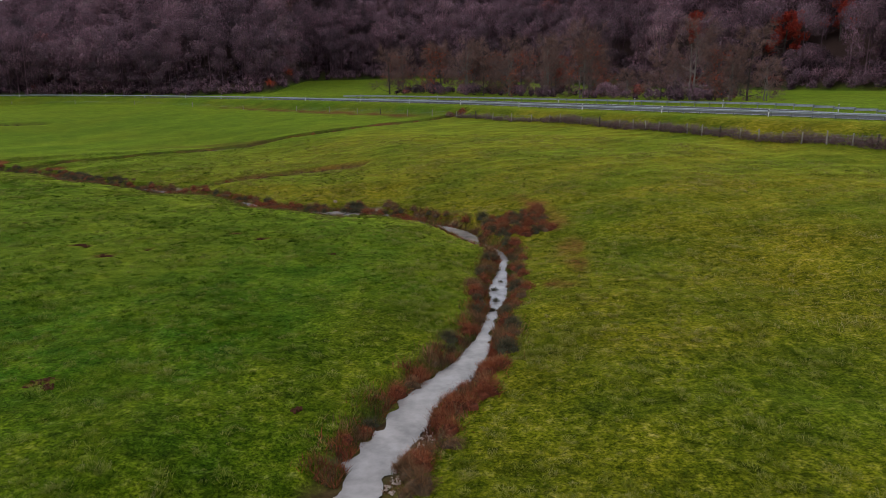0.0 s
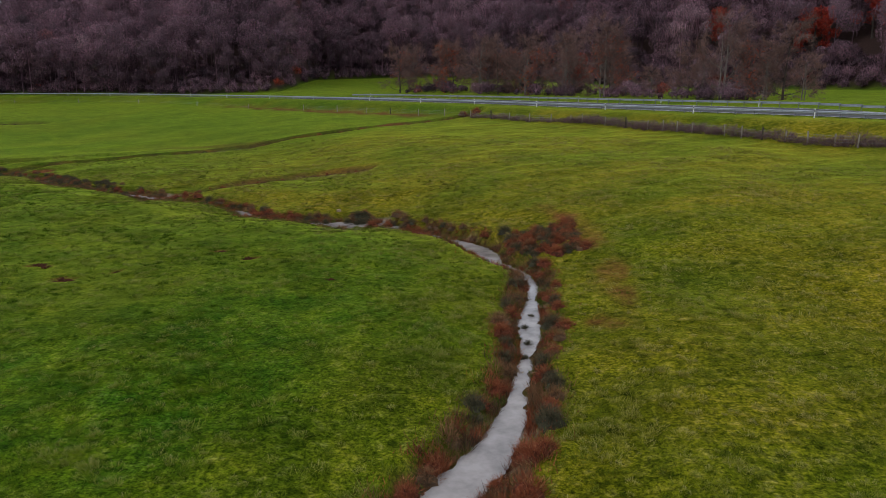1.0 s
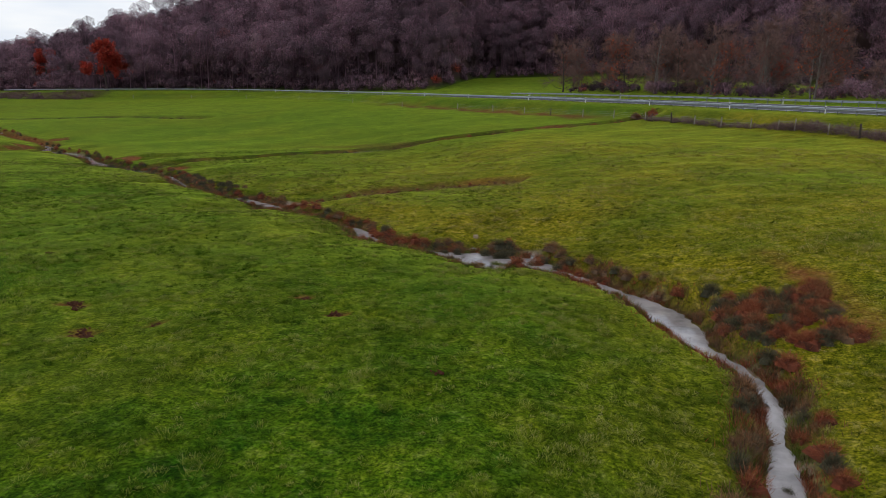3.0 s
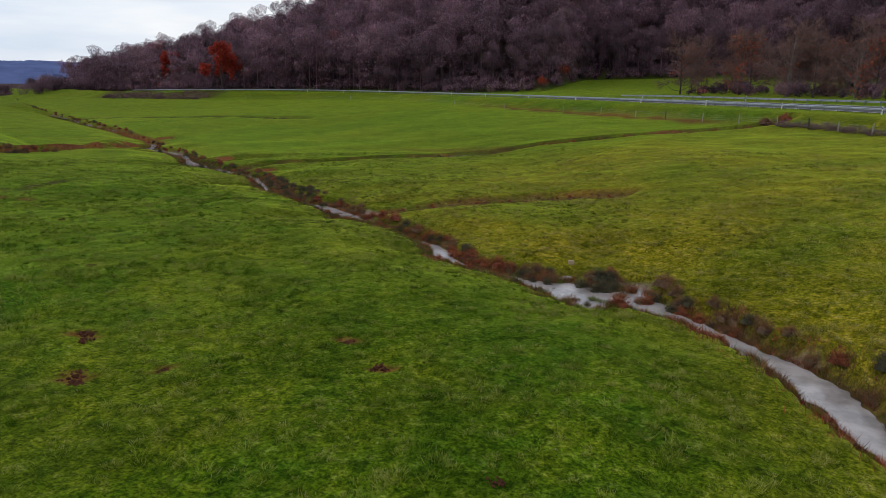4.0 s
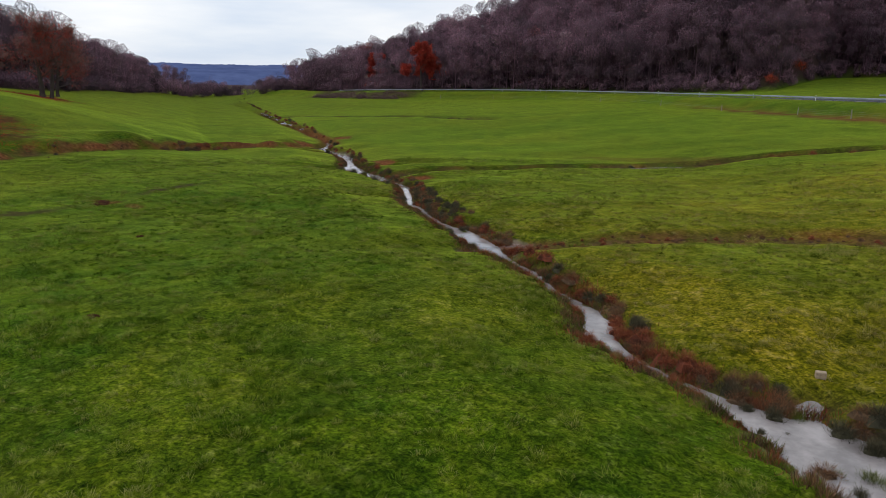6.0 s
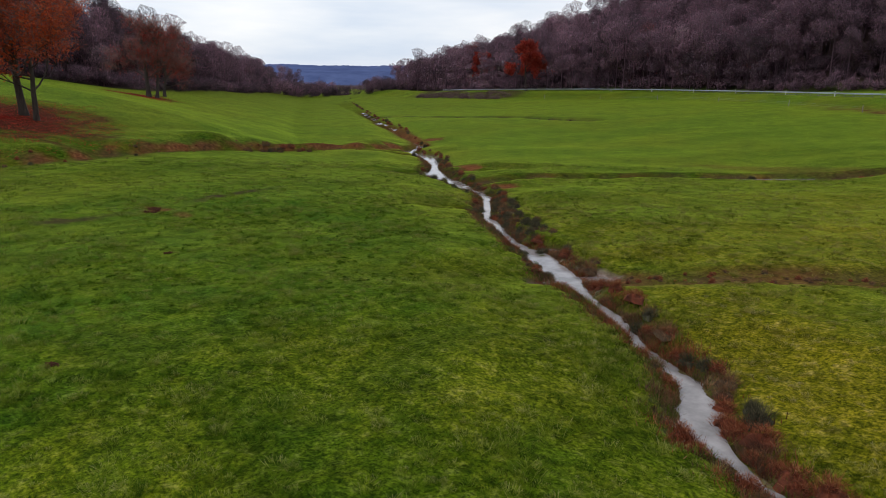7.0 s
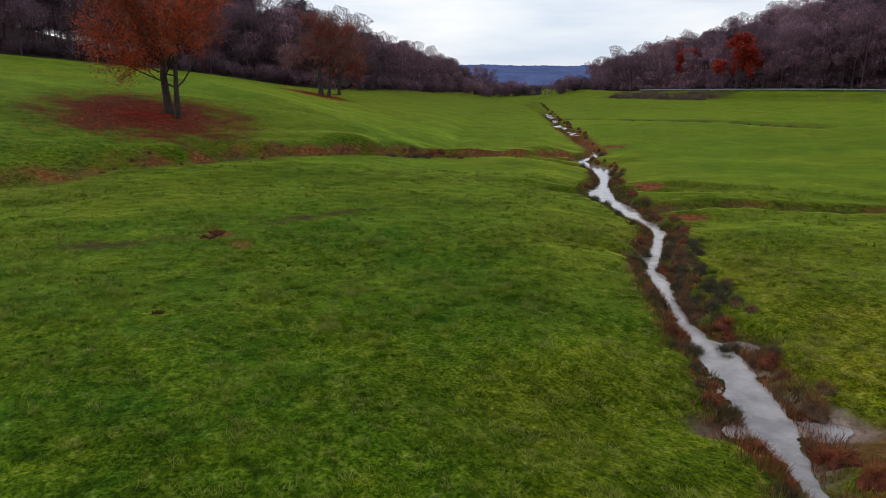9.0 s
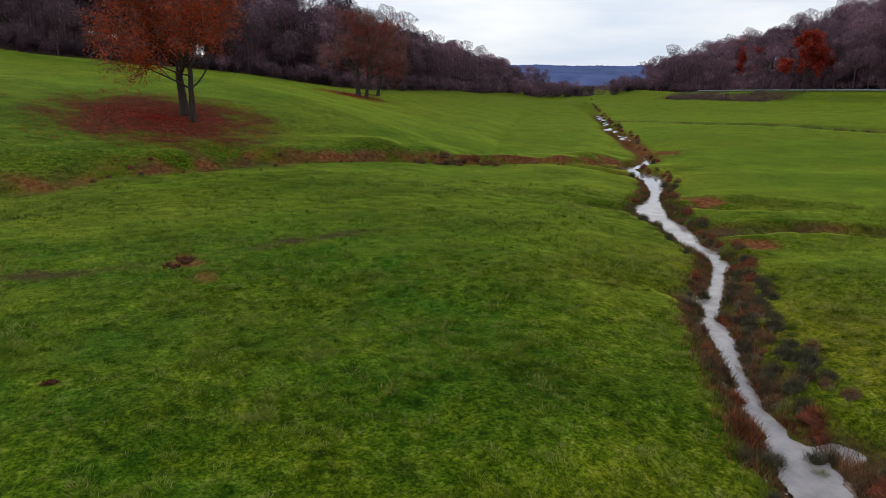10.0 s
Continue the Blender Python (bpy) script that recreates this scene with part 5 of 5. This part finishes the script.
# marshy pool
bank_clumps(57.0, 63.8, 0.5, 1, ["dark", "dark", "brown", "dark", "rusty"], (-0.2, 0.4), (0.6, 1.0))
bank_clumps(57.0, 63.8, 0.8, 1, ["dark", "brown", "brown"], (0.5, 1.4), (0.7, 1.1))
bank_clumps(57.0, 63.8, 1.2, -1, ["brown", "green", "brown"], (0.1, 0.5), (0.4, 0.75))
MARSH = [(-9.5, 61.1, "brown", 0.9), (-9.3, 61.4, "green", 0.6), (-9.7, 60.7, "brown", 0.6), (-11.5, 63.6, "dark", 0.8), (-11.0, 64.1, "green", 0.8), (-9.7, 63.9, "dark", 1.0),
         (-9.2, 64.2, "brown", 0.9), (-8.3, 63.6, "dark", 1.1), (-8.8, 63.3, "dark", 0.9), (-8.0, 64.2, "dark", 1.0), (-7.3, 62.9, "dark", 0.8), (-8.5, 61.7, "green", 0.9),
         (-8.0, 61.5, "green", 0.9), (-7.5, 61.3, "green", 0.9), (-8.6, 60.6, "dark", 0.6), (-6.9, 59.8, "rusty", 1.1), (-6.6, 60.1, "brown", 0.9), (-11.5, 62.3, "dark", 0.35),
         (-10.9, 62.8, "dark", 0.35), (-6.3, 62.3, "brown", 1.0), (-6.0, 62.4, "rusty", 1.0), (-12.3, 63.6, "dark", 0.5)]
BROAD = [(-12.8, 64.3, "dark", 1.0), (-13.2, 64.5, "dark", 0.9), (-14.1, 64.8, "brown", 0.9), (-8.4, 65.4, "rusty", 0.9), (-8.9, 64.7, "dark", 1.0), (-36.9, 79.1, "dark", 0.7),
         (-36.8, 79.5, "dark", 0.6), (-36.4, 78.7, "green", 0.6), (-37.1, 77.5, "dark", 1.0), (-37.2, 78.0, "dark", 0.6), (-67.9, 94.4, "dark", 1.0), (-55.4, 89.7, "dark", 0.7),
         (-49.6, 86.1, "dark", 0.8), (-47.9, 83.8, "dark", 1.0), (-47.6, 84.2, "dark", 0.6), (-64.2, 93.0, "dark", 0.9), (-62.3, 92.8, "dark", 0.9), (-58.9, 91.2, "dark", 0.7),
         (-76.5, 101.8, "brown", 1.1), (-76.1, 104.1, "brown", 1.2), (-80.8, 107.4, "dark", 1.2), (-85.8, 107.0, "dark", 1.0), (3.4, 35.5, "dark", 0.6)]
for x, y, k, q in MARSH + BROAD:
    clump(k, x, y, q, True)
# middle reach
bank_clumps(63.8, 72.8, 0.6, 1, ["rusty", "rusty", "brown", "dark"], (0.0, 1.1), (0.6, 1.1))
bank_clumps(63.8, 75.2, 0.8, -1, ["rusty", "brown"], (0.1, 0.5), (0.5, 0.8))
bank_clumps(72.8, 77.0, 1.0, 1, ["rusty", "rusty", "brown"], (0.3, 1.6), (0.8, 1.2))
bank_clumps(75.2, 91.8, 0.55, -1, ["rusty", "brown", "dark", "brown"], (0.05, 0.9), (0.4, 0.75))
bank_clumps(77.0, 79.7, 0.6, 1, ["dark", "brown", "rusty"], (0.1, 1.0), (0.5, 0.9))
bank_clumps(79.7, 89.3, 0.32, 1, ["dark", "dark", "brown"], (0.1, 1.9), (0.6, 1.0))
bank_clumps(79.7, 89.3, 0.8, 1, ["brown", "dark", "green"], (1.4, 2.3), (0.45, 0.75))
bank_clumps(86.5, 94.2, 0.6, 1, ["brown", "dark", "rusty"], (0.2, 1.2), (0.5, 0.9))
bank_clumps(91.8, 109.5, 0.9, -1, ["dark", "brown", "rusty"], (0.1, 0.5), (0.5, 0.8))
bank_clumps(94.2, 112.5, 0.9, 1, ["dark", "brown", "rusty"], (0.2, 1.4), (0.5, 0.9), 0.8)
bank_clumps(109.5, 247.0, 3.0, 1, ["brown", "rusty", "dark"], (0.4, 2.0), (0.6, 1.1), 0.8)
for x, y in resample(SCARP[2:], 0.8):     # broken edge at the foot of the slope
    if tr.random() < 0.45:
        clump(tr.choice(["rusty", "brown", "brown", "dark"]), x + tr.gauss(0, 1.0), y + tr.uniform(-1.0, 1.0), tr.choice((0.25, 0.3, 0.4, 0.55)))
# side ditches
for line, step, kinds, n in ((DITCH_SMALL, 0.4, ["rusty", "brown", "brown"], 1), (DITCH_ROAD[5:], 1.6, ["dark", "brown", "dark"], 1), (DITCH_ROAD[:5], 2.2, ["rusty", "brown", "rusty"], 2)):
    for x, y, _ in resample(line, step):
        for _ in range(n):
            clump(tr.choice(kinds), x + tr.uniform(-1.0, 1.0), y + tr.uniform(-0.5, 1.0), tr.uniform(0.22, 0.42) if line is DITCH_SMALL else tr.uniform(0.5, 0.95))

for _ in range(16):     # hollow in the scarp
    clump(tr.choice(["brown", "dark", "rusty", "brown"]), -93.6 + tr.uniform(-1.4, 1.2), 90.0 + tr.uniform(-4.5, 4.5), tr.uniform(0.7, 1.15))
BANK = [scrub(80 + k, 2.6, 2.2, 700, M_BRAMBLE, 0.6, 0.07, 1.0) for k in range(3)]
for k in range(46):     # brambles on the bank below the road
    u = k / 45
    x, y = -200 - 66 * u + tr.uniform(-2, 2), 239.5 + 8 * u + tr.uniform(-6 + 4 * u, 4)
    ob = new("bramble_bush", BANK[k % 3])
    ob.matrix_basis = Matrix.Translation((x, y, height(x, y) - 0.2)) @ Matrix.Rotation(tr.uniform(0, 6), 4, "Z") @ Matrix.Scale(tr.uniform(0.5, 0.9), 4)
    tagged(ob, "dark leafless bramble bush on the road bank", "bush", "brambles on the road bank")

for x, y, _ in resample(DITCH_FAR, 2.0):
    clump(tr.choice(["dark", "dark", "brown"]), x + tr.uniform(-1, 1), y + tr.uniform(-0.4, 0.4), tr.uniform(0.6, 0.9))
for x, y in ((1.0, 21.2), (1.15, 21.9), (1.3, 22.6), (1.55, 23.3), (0.9, 20.4)):
    clump("green", x, y, 0.45, True)
for _ in range(14):     # reeds by the culvert
    clump(tr.choice(["rusty", "rusty", "brown"]), 1.5 + tr.uniform(-2.5, 1.5), 138.5 + tr.uniform(-2, 1.5), tr.uniform(0.9, 1.5))
grow_clumps()


def bank_growth(name, lo, hi, n, kinds, mat, label):
    """Low withered stalks and sedge right at the water, on both banks."""
    r = np.random.default_rng(int(lo) + 5)
    line, t = reach(lo, hi, 0.05)
    k = r.integers(0, len(line), n)
    side = r.choice((-1.0, 1.0), n)
    x0, y0 = line[k, 0], line[k, 1]
    dense = lumps(x0 + 3 * side, y0, 2.2, kinds) + 0.6 * lumps(x0 - 5 * side, y0, 6.0, kinds + 1)
    ok = dense > r.uniform(-0.5, 0.9, n)
    k, side, dense = k[ok], side[ok], dense[ok]
    n = len(k)
    o = (line[k, 2] + 0.05 + np.abs(r.normal(0, 0.5, n))) * side
    x, y = line[k, 0] + t[k, 1] * o, line[k, 1] - t[k, 0] * o
    z = np.maximum(terrain(x, y)[0], WATER_Z - 0.05)
    root = np.column_stack([x, y, z - 0.03])
    way = np.column_stack([r.normal(0, 0.55, n), r.normal(0, 0.55, n), np.ones(n)])
    way /= np.linalg.norm(way, axis=1)[:, None]
    b = r.uniform(0, 6.283, n)
    across = np.column_stack([np.cos(b), np.sin(b), np.zeros(n)]) * r.uniform(0.007, 0.018, n)[:, None]
    v = np.empty((n * 3, 3))
    v[0::3], v[1::3], v[2::3] = root - across, root + across, root + way * (r.uniform(0.14, 0.46, n) * (0.8 + 0.5 * np.clip(dense, 0, 1)))[:, None]
    tone = np.repeat(np.clip(0.42 + 0.25 * lumps(x, y, 1.5, kinds + 2) + r.normal(0, 0.14, n), 0, 1), 3)
    return tagged(new(name, mesh_of(name, v, np.arange(n * 3).reshape(-1, 3), mat, tone)), label, "grass", kind="stuff")


bank_growth("withered_bank_grass", 17.1, 106.3, 190000, 201, M_RUSH, "brown withered grass along the stream banks")
bank_growth("rusty_bank_growth", 17.1, 91.8, 130000, 211, M_RUSH_RED, "rusty withered stalks along the stream banks")
bank_growth("green_bank_sedge", 17.1, 106.3, 70000, 221, M_RUSH_GREEN, "green sedge along the stream banks")


def pebbles(name, lo, hi, side, n, label):
    """Pale stones washed up at the water's edge."""
    r = np.random.default_rng(int(lo) + 40)
    line, t = reach(lo, hi, 0.05)
    k = r.integers(0, len(line), n)
    ok = lumps(line[k, 0], line[k, 1], 3.0, 55) > r.uniform(-0.8, 0.6, n)
    k = k[ok]
    n = len(k)
    o = (line[k, 2] + r.uniform(0.0, 0.45, n)) * side
    x, y = line[k, 0] + t[k, 1] * o, line[k, 1] - t[k, 0] * o
    c = np.column_stack([x, y, np.maximum(terrain(x, y)[0], WATER_Z)])
    sz = r.uniform(0.03, 0.11, n)
    shape = np.array([(1, 0, 0), (0.2, 0.8, 0.1), (-0.9, 0.2, 0), (-0.1, -0.8, 0), (0.1, 0, 0.6), (0, 0, -0.5)])
    tri = np.array([(0, 1, 4), (1, 2, 4), (2, 3, 4), (3, 0, 4), (1, 0, 5), (2, 1, 5), (3, 2, 5), (0, 3, 5)])
    a = r.uniform(0, 6.283, n)
    ca, sa = np.cos(a)[:, None], np.sin(a)[:, None]
    sx, sy, sz_ = shape[:, 0][None] * sz[:, None], shape[:, 1][None] * sz[:, None], shape[:, 2][None] * sz[:, None]
    v = np.stack([c[:, 0:1] + ca * sx - sa * sy, c[:, 1:2] + sa * sx + ca * sy, c[:, 2:3] + sz_], -1).reshape(-1, 3)
    f = (np.arange(n)[:, None, None] * 6 + tri[None]).reshape(-1, 3)
    return tagged(new(name, mesh_of(name, v, f, M_PEBBLE)), label, "stones", kind="stuff")


pebbles("pebbles", 17.1, 26.9, 1, 700, "pale pebbles at the edge of the stream")
pebbles("pebbles", 63.3, 91.8, -1, 800, "pale pebbles along the narrow stream")


def churned_soil(seed, r0):
    """A low scatter of clods where the turf is broken."""
    r = random.Random(seed)
    bm = bmesh.new()
    for _ in range(30):
        a, q = r.uniform(0, 6.283), r0 * math.sqrt(r.random())
        sz = r.uniform(0.05, 0.13) * (1.2 - 0.5 * q / r0)
        m = Matrix.Translation((math.cos(a) * q, math.sin(a) * q * 0.8, 0.02)) @ Euler((r.uniform(0, 3), r.uniform(0, 3), r.uniform(0, 6))).to_matrix().to_4x4() @ Matrix.Diagonal((sz * 1.3, sz, sz * 0.7, 1))
        bmesh.ops.create_icosphere(bm, subdivisions=1, radius=1.0, matrix=m)
    for w in bm.verts:
        w.co += noise.noise_vector(w.co * 9) * 0.02
    return from_bm("churned_soil", bm, M_SOIL)


CLODS = [churned_soil(k, q) for k, q in enumerate((0.42, 0.55, 0.38))]
for k, (x, y, q) in enumerate(((-15.2, 48.8, 1.0), (-12.8, 47.2, 0.95), (-24.9, 45.2, 1.0), (-24.2, 44.6, 0.8), (-21.9, 42.3, 1.0), (-21.2, 41.8, 0.8), (-19.5, 43.9, 0.7), (-13.7, 22.1, 1.0),
                               (-13.2, 21.7, 0.7), (-58.5, 63.3, 1.4), (-57.6, 62.6, 1.0), (-45.5, 59.8, 0.6), (-33.0, 52.0, 0.6), (-6.8, 42.0, 0.5), (-4.2, 21.0, 0.6))):
    ob = new("churned_soil", CLODS[k % 3])
    ob.matrix_basis = Matrix.Translation((x, y, height(x, y))) @ Matrix.Rotation(1.9 * k, 4, "Z") @ Matrix.Scale(q, 4)
    tagged(ob, "patch of churned red-brown soil clods in the grass", "soil", "churned soil in the pasture")

# ---- stone block on the pasture ----
bm = bmesh.new()
box_bm(bm, 0.55, 0.40, 0.42, (0, 0, 0.17), 0.04)
for w in bm.verts:
    w.co += Vector((noise.noise(w.co * 5) * 0.04, noise.noise(w.co * 5 + Vector((9, 0, 0))) * 0.04, 0))
block = new("stone_block", from_bm("stone_block", bm, M_CONCRETE))
block.matrix_basis = Matrix.Translation((-11.0, 66.9, height(-11.0, 66.9))) @ Matrix.Rotation(0.4, 4, "Z") @ Matrix.Scale(0.6, 4)
tagged(block, "pale squared stone block standing in the grass", "stone")

# ---- grass ----


def grass_field(name, xs, ys, size, label, blades, width, spread, lighter=0.0):
    """Tufts of thin blades, toned like the sward they stand in; root shade and lit tips are in the tone."""
    z, soil, peat, litter, dry, wood_, silt_ = terrain(xs, ys)
    ok = (rng.uniform(0, 1, len(xs)) > 1.3 * np.maximum(soil, np.maximum(peat, litter))) & (z > WATER_Z + 0.1)
    xs, ys, z, dry = xs[ok], ys[ok], z[ok], dry[ok]
    n = len(xs)
    keep = rng.uniform(0, 1, len(xs)) < np.clip(0.55 + 0.5 * lumps(xs, ys, 11, 65) + 0.3 * lumps(xs, ys, 3.1, 66), 0.12, 1)
    xs, ys, z, dry = xs[keep], ys[keep], z[keep], dry[keep]
    n = len(xs)
    vigour = np.clip(0.8 + 0.35 * lumps(xs, ys, 7.5, 61) + rng.normal(0, 0.3, n), 0.3, 1.9)
    m = n * blades
    i = np.repeat(np.arange(n), blades)
    a, q = rng.uniform(0, 6.283, m), np.sqrt(rng.uniform(0, 1, m))
    s = size * vigour[i] * rng.uniform(0.6, 1.3, m)
    w = spread * vigour[i] * q
    root = np.stack([xs[i] + np.cos(a) * w, ys[i] + np.sin(a) * w, z[i] - 0.02], 1)
    root[:, 2] += 0.45 * size * vigour[i] * (1 - q * q)
    lean = rng.uniform(0.3, 1.8, m)
    a = a + rng.normal(0, 1.1, m)
    tip = root + np.stack([np.cos(a) * lean, np.sin(a) * lean, np.ones(m)], 1) * (s / np.sqrt(1 + lean ** 2))[:, None]
    b = rng.uniform(0, 6.283, m)
    side = np.stack([np.cos(b), np.sin(b), np.zeros(m)], 1) * (width * rng.uniform(0.6, 1.4, m))[:, None]
    v = np.empty((m * 3, 3))
    v[0::3], v[1::3], v[2::3] = root - side, root + side, tip
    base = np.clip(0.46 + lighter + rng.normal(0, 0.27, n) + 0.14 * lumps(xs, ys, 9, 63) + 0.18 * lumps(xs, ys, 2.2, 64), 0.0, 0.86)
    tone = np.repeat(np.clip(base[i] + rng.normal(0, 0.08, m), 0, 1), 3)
    # shade between blades and light on their tips are put into the tone
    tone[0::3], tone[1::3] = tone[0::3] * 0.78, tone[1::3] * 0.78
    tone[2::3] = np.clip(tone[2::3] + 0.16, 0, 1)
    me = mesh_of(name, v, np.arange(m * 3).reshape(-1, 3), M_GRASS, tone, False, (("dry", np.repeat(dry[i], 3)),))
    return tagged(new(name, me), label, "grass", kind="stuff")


def near_path(n, lo, hi):
    """Random places on the pasture, by their distance from the line of flight."""
    line = np.array([(1.0, 12.0), (-1.0, 18.0), (-8.0, 48.0), (-16.0, 62.0), (-38.0, 72.0)])
    xs, ys = rng.uniform(-110, 60, n), rng.uniform(8, 130, n)
    d = np.abs(near_line(line, xs, ys)[0])
    r_, _ = near_line(ROAD, xs, ys)
    k = (d > lo) & (d < hi) & (r_ > 1.0)
    return xs[k], ys[k]


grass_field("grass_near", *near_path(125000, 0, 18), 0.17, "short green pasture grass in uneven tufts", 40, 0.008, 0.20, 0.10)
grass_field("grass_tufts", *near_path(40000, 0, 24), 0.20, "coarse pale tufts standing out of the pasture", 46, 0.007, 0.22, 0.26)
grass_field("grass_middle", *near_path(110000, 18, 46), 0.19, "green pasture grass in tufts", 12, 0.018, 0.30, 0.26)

# ---- fallen leaves ----
def fallen_leaves(name, cx, cy, reach, n, label):
    """Loose leaves on the turf under a tree."""
    r = np.random.default_rng(91)
    a, q = r.uniform(0, 6.283, n), reach * r.uniform(0, 1, n)
    x, y = cx + np.cos(a) * q * 1.15, cy + np.sin(a) * q
    x, y = x[q < reach * (0.8 + 0.25 * lumps(x, y, 6, 51))], y[q < reach * (0.8 + 0.25 * lumps(x, y, 6, 51))]
    n = len(x)
    c = np.column_stack([x, y, terrain(x, y)[0] + 0.03])
    a = r.uniform(0, 6.283, n)
    s_ = r.uniform(0.05, 0.11, n)
    p = np.column_stack([np.cos(a) * s_, np.sin(a) * s_, r.normal(0, 0.02, n)])
    o = np.column_stack([-np.sin(a) * s_ * 0.6, np.cos(a) * s_ * 0.6, r.normal(0, 0.02, n)])
    v = np.empty((n * 4, 3))
    v[0::4], v[1::4], v[2::4], v[3::4] = c - p, c - o, c + p, c + o
    return tagged(new(name, mesh_of(name, v, np.arange(n * 4).reshape(-1, 4), M_LEAF_DEEP, np.repeat(r.uniform(0, 0.9, n), 4))), label, "leaves", kind="stuff")


fallen_leaves("fallen_leaves", -100.5, 60.5, 15.0, 14000, "rust-red fallen leaves on the turf under the beech")
fallen_leaves("fallen_leaves", -154.5, 92.0, 9.0, 4000, "rust-red fallen leaves under the half-bare tree")
